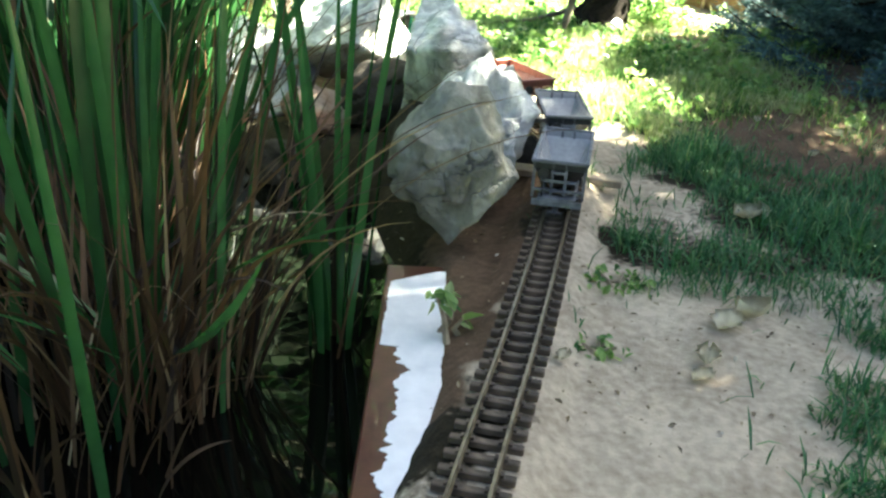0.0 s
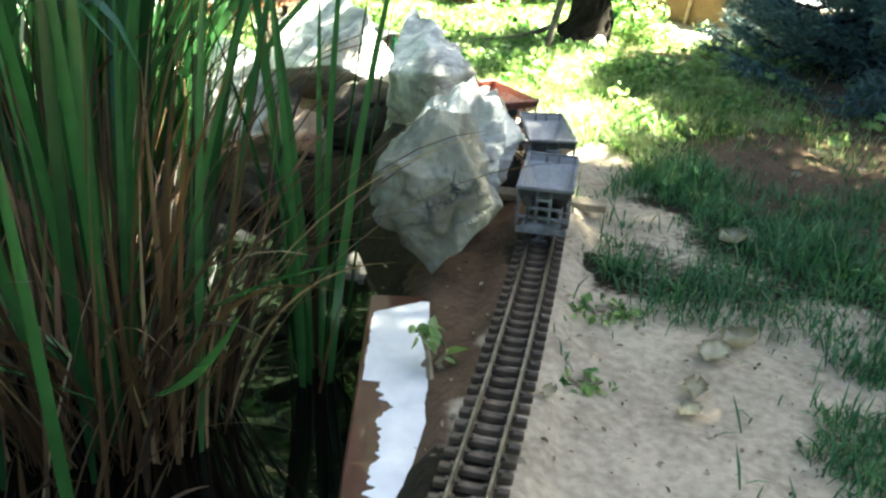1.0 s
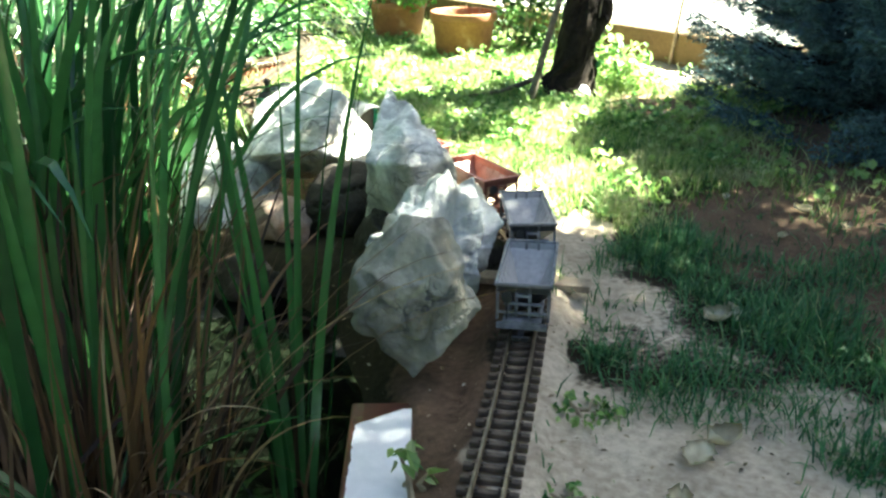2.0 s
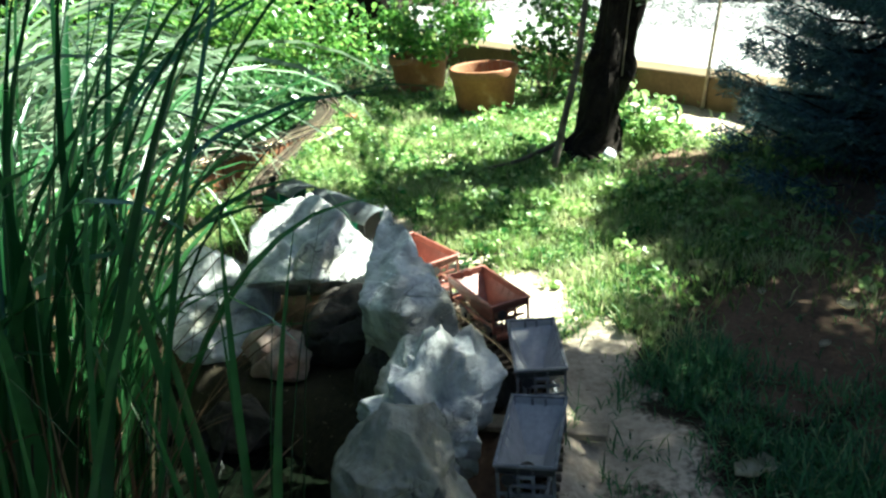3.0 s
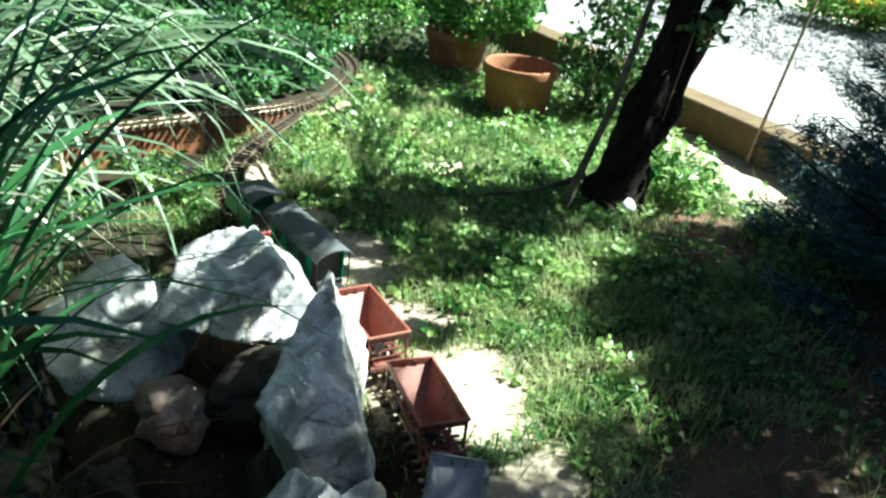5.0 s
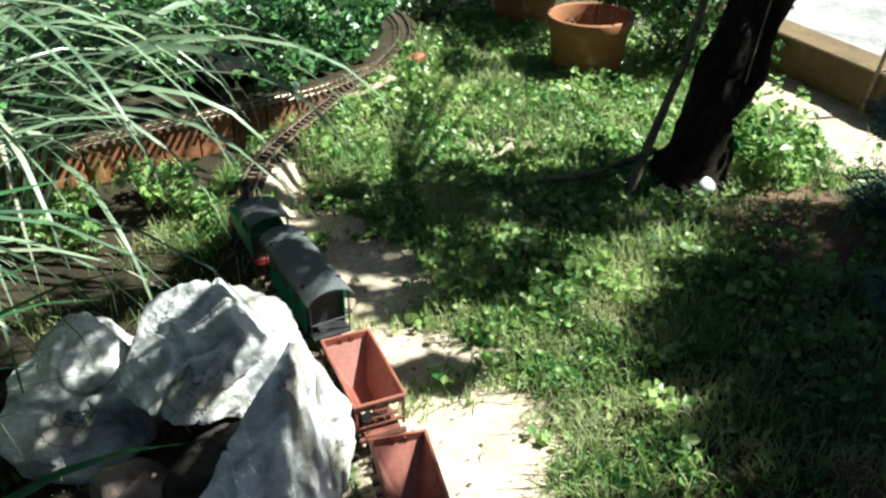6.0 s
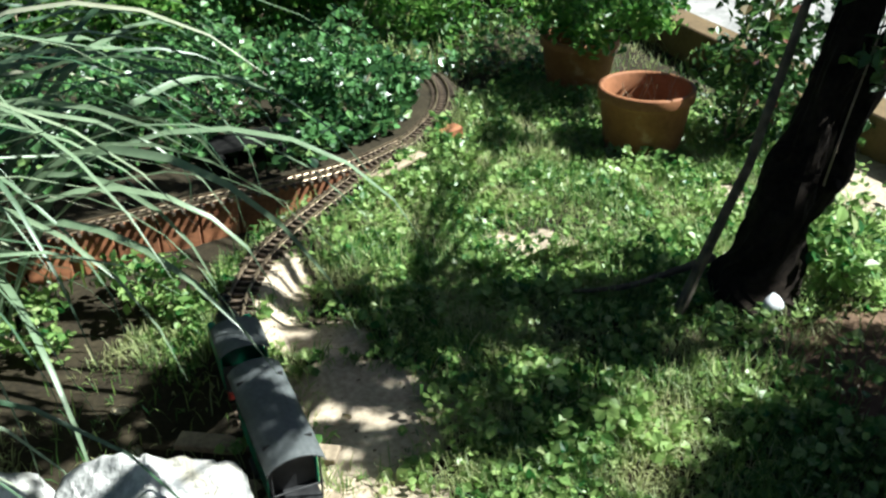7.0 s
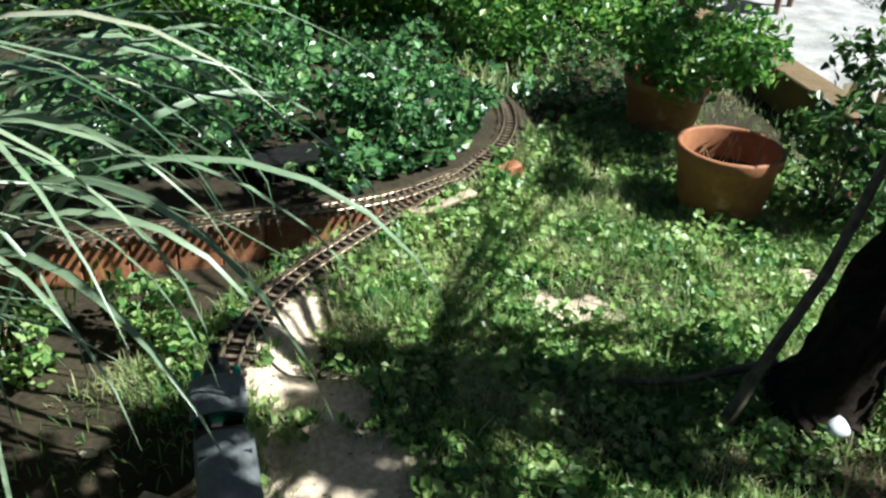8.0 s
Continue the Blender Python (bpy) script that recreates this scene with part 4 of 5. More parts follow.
boulder("boulder", (-0.075, 2.39, 0.200), (0.20, 0.24, 0.16), (0, 0, 0), 11, "broad pale limestone slab tilted on other stones",
        cuts=(((-0.30, -0.52, 0.80), 0.080), ((0.05, -0.55, -0.83), 0.085), ((0.86, -0.38, 0.25), 0.125), ((0.62, 0.50, 0.60), 0.125), ((-0.45, 0.62, 0.64), 0.15), ((-0.9, -0.3, 0.1), 0.15), ((0.2, -0.9, -0.1), 0.18)), fine=6, chips=6, rough=0.9)
boulder("boulder", (-0.33, 2.32, 0.085), (0.17, 0.19, 0.15), (0, 8, 0), 14, "grey limestone boulder half hidden by grass", ROCK, chips=14, deep=0.74, lumps=0.010, cuts=(((0.1, -0.55, 0.83), 0.095), ((-0.6, -0.3, 0.7), 0.11)), fine=6)
boulder("boulder", (0.178, 2.385, 0.130), (0.052, 0.13, 0.155), (0, 0, 25), 31, "narrow upright pale stone beside the track", cuts=(((0.9, -0.2, 0.3), 0.045), ((-0.8, -0.3, 0.4), 0.05)))
boulder("boulder", (-0.08, 2.16, 0.045), (0.13, 0.09, 0.065), (0, 0, 10), 17, "reddish brown stone under paler boulders", ROCK_RED, chips=16, deep=0.66, cuts=(((0.1, -0.6, 0.8), 0.045), ((-0.5, -0.7, 0.3), 0.06), ((0.7, -0.5, 0.4), 0.065)))
# stones in the hollow below: their dark colour paints its shade
boulder("boulder", (0.24, 2.06, 0.02), (0.12, 0.15, 0.12), (0, 0, 40), 19, "stone under a tall boulder, darkened for the shade there", ROCK_DARK, chips=18, deep=0.62)
boulder("boulder", (0.06, 2.26, 0.05), (0.13, 0.12, 0.12), (0, 0, 70), 37, "stone wedged below pale boulders, darkened for the shade there", ROCK_DARK, chips=18, deep=0.62)
boulder("boulder", (-0.12, 1.99, -0.05), (0.17, 0.09, 0.07), (0, 0, -18), 23, "low stone at the water, darkened for the shade there", ROCK_DARK, chips=18, deep=0.62)
boulder("boulder", (0.44, 2.06, 0.02), (0.05, 0.07, 0.055), (0, 0, 30), 29, "small dark stone beside the track", ROCK_DARK, chips=18, deep=0.62)

# board at the water's edge
bm = bmesh.new()
box(bm, (0.105, 0.68, 0.02), (0, 0, 0), bevel=0.003)
board = part("board", bm, BOARD_BROWN)
board.matrix_world = pose(0.388, 1.115, -0.010, 0, 0, 10)
tagged(board, "brown lacquered board with peeling white paint at the pond", "board")
edge_rng = random.Random(3)
left, right, steps = [], [], 150
for i in range(steps + 1):
    u = i / steps
    y = -0.338 + u * 0.655
    rag = 0.022 * noise.noise(Vector((u * 9, 3.3, 0))) + 0.016 * abs(noise.noise(Vector((u * 26, 1.7, 0)))) + 0.010 * noise.noise(Vector((u * 70, 5.1, 0))) + edge_rng.uniform(-0.002, 0.002)
    keep = -0.020 + rag if u < 0.62 else -0.046 + 0.3 * rag
    if u > 0.93:
        keep = -0.046 + (u - 0.93) * 1.15 + 0.3 * rag
    left.append((keep, y, 0.0105))
    right.append((0.049, y, 0.0105))
verts = left + right + [(x, y, 0.0117) for x, y, _ in left] + [(x, y, 0.0117) for x, y, _ in right]
n1 = steps + 1
faces = [(2 * n1 + i, 3 * n1 + i, 3 * n1 + i + 1, 2 * n1 + i + 1) for i in range(steps)] + [(i, 2 * n1 + i, 2 * n1 + i + 1, i + 1) for i in range(steps)]
from_arrays("paint_layer", verts, faces, PEELING, board, "torn white paint layer")

# planks under the track
for x, y, z, l, a in ((0.525, 1.935, 0.025, 0.30, -4), (-0.19, 2.81, 0.035, 0.34, 20), (-0.10, 2.72, 0.032, 0.30, 16)):
    bm = bmesh.new()
    box(bm, (l, 0.045, 0.016), bevel=0.002)
    ob = part("plank", bm, WOOD)
    ob.matrix_world = pose(x, y, z, 0, 0, a)
    tagged(ob, "grey weathered plank laid across under the track", "plank", "planks under the track")

# flower pots
def flower_pot(at, r, h, label, twigs=0):
    pot = empty("flower_pot", pose(*at), label, "flower pot", "terracotta pots")
    bm = bmesh.new()
    lathe(bm, [(0.001, 0.0), (r * 0.76, 0.0), (r * 0.78, 0.01), (r * 0.93, h * 0.80), (r * 0.94, h * 0.81), (r * 0.99, h * 0.83), (r, h * 0.86), (r, h * 0.97), (r * 0.985, h), (r * 0.92, h), (r * 0.90, h * 0.97), (r * 0.86, h * 0.80), (r * 0.80, h * 0.55)], 56)
    part("body", bm, TERRACOTTA, pot, smooth=True)
    bm = bmesh.new()
    lathe(bm, [(0.001, h * 0.60), (r * 0.4, h * 0.61), (r * 0.815, h * 0.59)], 32)
    part("soil", bm, SOIL, pot, "dry dark potting soil")
    for i in range(twigs):
        a, rr = random.uniform(0, 6.28), random.uniform(0.1, 0.75) * r
        bm = bmesh.new()
        x, y = rr * math.cos(a), rr * math.sin(a)
        tube(bm, [(x, y, h * 0.58), (x + random.uniform(-0.02, 0.02), y + random.uniform(-0.02, 0.02), h * 0.85), (x + random.uniform(-0.05, 0.05), y + random.uniform(-0.05, 0.05), h * random.uniform(1.0, 1.2))], [0.0018, 0.0014, 0.0008], 5)
        part("twig", bm, TWIG, pot, "pale dry twig")
    return pot


flower_pot((0.012, 4.775, -0.012), 0.173, 0.25, "large terracotta pot holding dry twigs", 14)
flower_pot((-0.45, 5.34, 0.0), 0.17, 0.22, "terracotta pot in shade below a bush", 0)


def shrub(name, at, clumps, per, size, mat, label, category, stems=7):
    """A leafy shrub: a few stems and a loose heap of leaves."""
    thing = empty(name, pose(*at), label, category, "garden shrubs")
    for i in range(stems):
        c = clumps[i % len(clumps)]
        bm = bmesh.new()
        tube(bm, [(0.02 * math.cos(i * 2.4), 0.02 * math.sin(i * 2.4), 0), (c[0] * 0.4, c[1] * 0.4, c[2] * 0.55), (c[0], c[1], c[2] + c[5] * 0.4)], [0.006, 0.0045, 0.002], 5)
        part("stem", bm, TWIG, thing)
    leaf_heap("foliage", mat, clumps, per, size, "", "", parent=thing)["kind"] = "stuff"
    return thing


shrub("potted_bush", (-0.45, 5.34, 0.13), [(0.09 + 0.24 * math.cos(a), 0.17 * math.sin(a), 0.22 + 0.07 * math.sin(a * 2.3), 0.13, 0.12, 0.11) for a in np.linspace(0, 5.6, 9)] + [(0.10, 0, 0.36, 0.2, 0.16, 0.10)], 190, 0.038, BUSH, "sunlit green bush growing in a terracotta pot", "bush")

# tree
def build_tree():
    tree = empty("tree", pose(0.575, 3.95, 0), "dark leaning garden tree with ivy at its foot", "tree")
    bm = bmesh.new()
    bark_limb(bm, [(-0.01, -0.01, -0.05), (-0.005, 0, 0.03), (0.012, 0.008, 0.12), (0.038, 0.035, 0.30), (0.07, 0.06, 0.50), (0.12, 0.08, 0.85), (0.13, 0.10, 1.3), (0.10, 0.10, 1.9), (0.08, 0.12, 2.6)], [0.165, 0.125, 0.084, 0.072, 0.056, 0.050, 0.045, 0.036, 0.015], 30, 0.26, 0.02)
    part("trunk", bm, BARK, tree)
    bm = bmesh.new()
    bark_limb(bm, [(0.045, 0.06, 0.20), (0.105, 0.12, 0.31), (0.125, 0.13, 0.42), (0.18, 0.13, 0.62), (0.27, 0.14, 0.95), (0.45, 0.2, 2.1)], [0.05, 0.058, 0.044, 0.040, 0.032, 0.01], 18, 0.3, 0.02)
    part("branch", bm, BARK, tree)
    for at, size in (((0.115, 0.085, 0.30), 0.030), ((0.015, -0.03, 0.42), 0.020), ((0.08, 0.0, 0.20), 0.022)):
        bm = bmesh.new()
        bark_limb(bm, [(at[0] - size, at[1], at[2] - size), at, (at[0] + size * 1.1, at[1] - size * 0.4, at[2] + size * 0.6)], [size * 0.8, size, size * 0.45], 12, 0.3, 0.008)
        part("knot", bm, BARK, tree)
    bm = bmesh.new()
    tube(bm, [(-0.15, -0.24, -0.02), (-0.105, -0.185, 0.18), (-0.05, -0.12, 0.40), (-0.02, -0.06, 0.62), (0.02, -0.03, 0.9), (0.03, -0.03, 1.3)], [0.016, 0.014, 0.012, 0.011, 0.010, 0.006], 9)
    part("side_stem", bm, DRY_BARK, tree, "slim pale side stem")
    bm = bmesh.new()
    tube(bm, [(0.115, 0.035, 0.32), (0.125, 0.012, 0.42), (0.14, 0.02, 0.55), (0.165, 0.03, 0.75)], [0.003, 0.003, 0.0025, 0.002], 6)
    part("vine", bm, TWIG, tree, "thin pale dry vine")
    leaf_heap("side_foliage", TREE_LEAF, [(0.18, 0.02, 0.66, 0.10, 0.08, 0.08), (0.30, 0.05, 0.80, 0.12, 0.08, 0.10), (0.06, 0.0, 0.86, 0.08, 0.08, 0.1), (-0.05, 0.12, 0.95, 0.10, 0.10, 0.10), (0.06, 0.14, 1.15, 0.12, 0.12, 0.12), (0.20, -0.10, 1.05, 0.11, 0.10, 0.11), (0.34, -0.06, 1.0, 0.12, 0.10, 0.10), (0.08, -0.12, 1.25, 0.10, 0.10, 0.10), (0.30, 0.12, 1.2, 0.12, 0.12, 0.10), (-0.03, 0.16, 0.48, 0.08, 0.08, 0.07), (-0.08, 0.14, 0.66, 0.09, 0.08, 0.09)], 80, 0.036, "", "", parent=tree)["kind"] = "stuff"
    leaf_heap("sprout", CLOVER, [(0.15, 0.10, 0.26, 0.05, 0.04, 0.04), (0.20, 0.08, 0.22, 0.04, 0.04, 0.03)], 9, 0.04, "", "", parent=tree)["kind"] = "stuff"
    # high foliage out of view, added to block light from overhead
    crowns = []
    r = random.Random(4)
    for i in range(64):
        x, y, z = r.uniform(-2.3, -0.45), r.uniform(-1.7, 1.4), r.uniform(3.7, 4.7)
        crowns.append((x, y, z, 0.42, 0.42, 0.18))
        if i % 3 == 0:
            bm = bmesh.new()
            tube(bm, [(0.08, 0.12, 2.3), (0.08 + x * 0.4, y * 0.4, 3.2), crowns[-1][:3]], [0.022, 0.014, 0.004], 5)
            part("branch", bm, BARK, tree)
    leaf_heap("unseen_sky_cover", TREE_LEAF, crowns, 150, 0.10, "", "", 0.5, parent=tree)["kind"] = "stuff"
    crowns = []
    # lower foliage, added out of view by the spots on which its clumps throw shade
    for i, (x, y, wide) in enumerate(((-0.26, 2.20, 0.12), (-0.46, 2.10, 0.13), (-0.56, 2.28, 0.13), (-0.12, 2.04, 0.13), (-0.04, 1.88, 0.14),
                                      (-0.12, 3.12, 0.09), (0.05, 2.96, 0.08), (0.16, 3.08, 0.12), (-0.20, 3.26, 0.13), (0.30, 3.24, 0.11), (0.80, 3.34, 0.16), (0.93, 2.86, 0.15), (1.00, 2.82, 0.17),
                                      (0.20, 3.58, 0.14), (0.05, 3.45, 0.14), (-0.06, 3.36, 0.13), (0.29, 3.50, 0.14), (0.40, 3.55, 0.12), (1.00, 2.55, 0.16), (1.14, 2.68, 0.16), (0.90, 2.40, 0.16),
                                      (0.83, 3.10, 0.15), (0.95, 3.45, 0.16), (0.10, 2.66, 0.07), (0.24, 2.76, 0.07), (-0.32, 2.95, 0.08),
                                      (-1.25, 3.46, 0.12), (-1.05, 3.66, 0.12), (-1.42, 3.28, 0.12), (-0.45, 4.55, 0.13), (-0.55, 4.85, 0.15), (-0.35, 4.95, 0.14), (0.62, 3.66, 0.13), (0.80, 3.75, 0.15), (0.48, 3.80, 0.12), (0.36, 3.88, 0.12),
                                      (-0.45, 2.74, 0.15), (-0.64, 2.62, 0.15), (-0.28, 2.60, 0.12), (-0.50, 2.92, 0.09), (-0.24, 3.06, 0.06), (-0.31, 3.22, 0.06), (0.03, 3.14, 0.05), (-0.10, 2.94, 0.05),
                                      (-0.92, 3.60, 0.10), (-1.55, 3.50, 0.15), (-1.75, 3.75, 0.15), (-1.80, 3.40, 0.15), (-1.35, 3.80, 0.10), (-0.75, 5.20, 0.18), (-0.78, 5.45, 0.16), (-1.00, 5.55, 0.18), (-0.70, 4.98, 0.12), (-0.95, 5.25, 0.16))):
        z = 1.8 + 0.16 * (i * 7 % 6)
        x, y = x - 0.575 + 0.706 * z, y - 3.95 + 0.454 * z
        crowns.append((x, y, z, wide, wide, 0.08))
        bm = bmesh.new()
        tube(bm, [(0.12, 0.06, 1.3), (0.12 + x * 0.5, y * 0.5, 1.3 + (z - 1.3) * 0.6), (x, y, z)], [0.010, 0.006, 0.003], 5)
        part("branch", bm, BARK, tree)
    leaf_heap("shade_clumps", TREE_LEAF, crowns, 110, 0.055, "", "", 0.8, parent=tree)
    return tree


build_tree()

# spruce
def needles(base, a, coarse):
    """Flat needle tufts, one face each."""
    n = len(base)
    az, lift = a + rand.standard_normal(n) * 1.1, rand.standard_normal(n) * 0.5
    d = np.stack([np.cos(az) * np.cos(lift), np.sin(az) * np.cos(lift), np.sin(lift)], -1) * (0.024 + 0.022 * rand.random(n))[:, None] * coarse
    s = np.cross(d, rand.standard_normal((n, 3)))
    s *= (0.0032 * coarse / np.maximum(np.linalg.norm(s, axis=1), 1e-6))[:, None]
    v = np.stack([base - s * 0.6, base + s * 0.6, base + d * 0.6 + s, base + d], 1)
    return v.reshape(-1, 3), np.arange(n * 4).reshape(n, 4)


def spruce(at, height, radius, seed, label, boughs=150, start=0.12, taper=0.85):
    tree = empty("spruce", pose(*at), label, "conifer", "conifers")
    r = random.Random(seed)
    bm = bmesh.new()
    tube(bm, [(0, 0, -0.05), (0, 0, height * 0.5), (0, 0, height)], [0.07, 0.045, 0.008], 9)
    part("trunk", bm, BARK, tree)
    wood, lots = bmesh.new(), []
    for i in range(boughs):
        u = (i / boughs) ** 1.25
        z = start + (height - start - 0.1) * u
        reach = radius * (1 - u) ** taper * r.uniform(0.75, 1.1) + 0.06
        a = i * 2.399 + r.uniform(-0.3, 0.3)
        pts = [Vector((math.cos(a) * reach * k, math.sin(a) * reach * k, z - reach * 0.25 * math.sin(k * 2.6) + 0.06 * reach * k * k)) for k in (0, 0.25, 0.5, 0.75, 1.0)]
        tube(wood, pts, [0.012, 0.010, 0.008, 0.005, 0.002], 4)
        coarse = 2.4 if z > 2.3 else 1.0
        n = int((50 + 230 * reach) / coarse ** 1.3)
        k = 0.12 + 0.88 * rand.random(n) ** 0.8
        across = (rand.random(n) - 0.5) * reach * 0.55 * (1.05 - k * 0.8)
        c = np.stack([math.cos(a) * reach * k - math.sin(a) * across, math.sin(a) * reach * k + math.cos(a) * across, z - reach * 0.25 * np.sin(k * 2.6) + 0.06 * reach * k * k - np.abs(across) * 0.25 - 0.02 * rand.random(n)], -1)
        m = 6
        base = np.repeat(c, m, axis=0) + rand.standard_normal((n * m, 3)) * 0.016
        lots.append(needles(base, a, coarse))
    part("bough_wood", wood, BARK, tree)["kind"] = "stuff"
    v, f = join(*lots)
    fast_mesh("needles", v, f, NEEDLE, tree, "dusky blue-green needles")["kind"] = "stuff"
    return tree


spruce((1.86, 3.74, 0), 1.7, 0.80, 2, "dense blue spruce with boughs down to the ground", 230, 0.06, 0.52)
# second conifer added as the shade caster over foreground sand and reeds
spruce((2.98, 2.74, 0), 8.5, 1.40, 5, "tall conifer added beside the lawn to cast shade", 400, taper=0.62)

# kerb, terrace and what lies behind
bm = bmesh.new()
box(bm, (6.0, 0.16, 0.25), (0, 0, 0.030), bevel=0.006)
kerb = part("kerb", bm, OCHRE)
kerb.matrix_world = pose(1.034, 4.905, 0, 0, 0, -44.0)
tagged(kerb, "low ochre rendered kerb along a bright terrace", "kerb", kind="structure")
bm = bmesh.new()
box(bm, (9.0, 1.0, 0.25), (0, 0, 0.020), bevel=0.004)
terrace = part("terrace", bm, CONCRETE)
terrace.matrix_world = pose(1.034 + 0.58 * 0.695, 4.905 + 0.58 * 0.719, 0.005, 0, 0, -44.0)
tagged(terrace, "sunlit pale concrete path behind the kerb", "path", kind="structure")


def build_gravel():
    """A strip of pale gravel beyond the path: a rough sheet with loose stones on it."""
    place = pose(1.034 + 1.09 * 0.695, 4.905 + 1.09 * 0.719, -0.045, 0, 0, -44.0)
    nx, ny = 300, 90
    u, v = np.meshgrid(np.linspace(-4.0, 4.0, nx), np.linspace(0.0, 2.2, ny))
    z = 0.15 + 0.008 * wobble(u, v, 9.0, 2.0) + 0.006 * wobble(u, v, 37.0, 4.0)
    k = np.arange(nx * ny).reshape(ny, nx)
    sheet = fast_mesh("gravel", np.stack([u, v, z], -1), np.stack([k[:-1, :-1], k[:-1, 1:], k[1:, 1:], k[1:, :-1]], -1).reshape(-1, 4), GRAVEL, smooth=True)
    sheet.matrix_world = place
    tagged(sheet, "pale grey gravel strip beyond the concrete path", "gravel", kind="structure")
    n = 9000
    at = np.stack([8 * rand.random(n) - 4, 0.02 + 2.16 * rand.random(n), np.full(n, 0.155)], -1)
    size = (0.008 + 0.020 * rand.random(n) ** 2)[:, None, None]
    corner = np.array([(1, 0, 0), (0, 1, 0), (-1, 0, 0), (0, -1, 0), (0, 0, 0.7), (0, 0, -0.7)])
    verts = at[:, None, :] + size * corner[None] * (0.7 + 0.6 * rand.random((n, 6, 1)))
    tri = np.array([(0, 1, 4), (1, 2, 4), (2, 3, 4), (3, 0, 4), (1, 0, 5), (2, 1, 5), (3, 2, 5), (0, 3, 5)])
    loose = fast_mesh("pebbles", verts, (np.arange(n)[:, None, None] * 6 + tri[None]).reshape(-1, 3), GRAVEL, sheet)
    loose["kind"] = "stuff"


build_gravel()

# planting bed
def build_bed():
    base = scatter(21000, -2.3, -0.7, 2.75, 5.3, lambda x, y: (inside_distance(BED, x, y) > 0.05) * (line_distance(TRACK, x, y)[0] > 0.046) * (line_distance(BRANCH, x, y)[0] > np.where(y < 3.75, 0.36 + 0.07 * wobble(x, y, 14.0, 8.0), 0.06)) * np.clip(0.5 + 0.7 * wobble(x, y, 5.0, 2.0) + 0.7 * wobble(x, y, 13.0, 7.0), 0.08, 1))
    n = len(base)
    base[:, 2] += 0.02 + (0.03 + 0.24 * (0.5 + 0.5 * wobble(base[:, 0], base[:, 1], 9.0, 1.0)) ** 1.5) * rand.random(n) ** 1.2
    v, f = leaf_cards(base, 0.7, 0.020 + 0.036 * rand.random(n) ** 1.5, 0.85)
    back = scatter(5200, -3.0, -0.55, 5.1, 6.6, lambda x, y: (line_distance(TRACK, x, y)[0] > 0.09) * np.clip(0.5 + 0.6 * wobble(x, y, 6.0, 4.0), 0.1, 1))
    back[:, 2] += 0.02 + 0.10 * rand.random(len(back)) ** 1.5
    v, f = join((v, f), leaf_cards(back, 0.5, 0.022 + 0.026 * rand.random(len(back)), 0.8))
    tagged(fast_mesh("bed_plants", v, f, IVY), "dense leafy ground cover in the planting bed", "ground cover", kind="stuff")


build_bed()

# clay edging under the branch track
edging = empty("clay_edging", Matrix.Identity(4), "orange clay block edging carrying the branch track", "edging", kind="structure")
bm = bmesh.new()
box(bm, (0.118, 0.035, 0.135), (0, 0, 0), bevel=0.004)
block = part("block", bm, BRICK_EDGE, edging)
for i in range(12):
    ob = block if i == 0 else new("block", block.data)
    ob.parent = edging
    ob.matrix_world = frame_at(BRANCH, 0.12 + i * 0.122) @ pose(0, 0.004, -0.092)

# tall hedges close the garden, added to cut the sky light and deepen shade
def hedge(x0, y0, x1, y1, height, label):
    run = math.hypot(x1 - x0, y1 - y0)
    thing = empty("hedge", pose(x0, y0, 0, 0, 0, math.degrees(math.atan2(y1 - y0, x1 - x0))), label, "hedge", "garden hedges")
    # solid dark box inside the leaves, put there to stop light
    bm = bmesh.new()
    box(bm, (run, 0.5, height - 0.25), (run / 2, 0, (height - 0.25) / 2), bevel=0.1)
    part("light_block", bm, BARK, thing)["kind"] = "stuff"
    n = int(run * height * 420)
    at = np.stack([run * rand.random(n), 0.30 * np.sign(rand.standard_normal(n)) + 0.06 * rand.standard_normal(n), height * rand.random(n)], -1)
    top = np.stack([run * rand.random(n // 5), 0.25 * rand.standard_normal(n // 5), height - 0.2 + 0.12 * rand.standard_normal(n // 5)], -1)
    at = np.concatenate([at, top])
    v, f = leaf_cards(at, 0.8, 0.06 + 0.05 * rand.random(len(at)), 0.6)
    fast_mesh("foliage", v, f, IVY, thing)["kind"] = "stuff"
    return thing


hedge(-3.6, -4.0, -3.6, 7.4, 1.7, "tall hedge added along the pond side to block sky light")
hedge(-3.6, 6.9, -0.9, 6.9, 5.2, "tall hedge added behind the planting bed to block sky light")

hedge(-3.6, -3.6, 6.5, -3.6, 1.8, "tall hedge added behind the sandy corner to block sky light")
hedge(6.5, -3.6, 6.5, 5.0, 3.0, "hedge added beyond the conifers to block sky light")

# shrubs at the back of the lawn
shrub("shrub", (0.30, 4.90, 0), [(0.10 * math.cos(a * 2.1) + 0.008 * a, 0.10 * math.sin(a), 0.06 + 0.065 * a, 0.12, 0.10, 0.09) for a in np.arange(0, 8, 0.6)], 70, 0.036, SHADE_LEAF, "sparse dark shrub beside the kerb", "shrub")
shrub("shrub", (0.52, 5.02, 0), [(0.12 * math.cos(a * 2.1), 0.08 * math.sin(a), 0.10 + 0.08 * a, 0.13, 0.10, 0.10) for a in np.arange(0, 8, 0.7)], 60, 0.036, SHADE_LEAF, "sparse dark shrub behind the tree", "shrub")
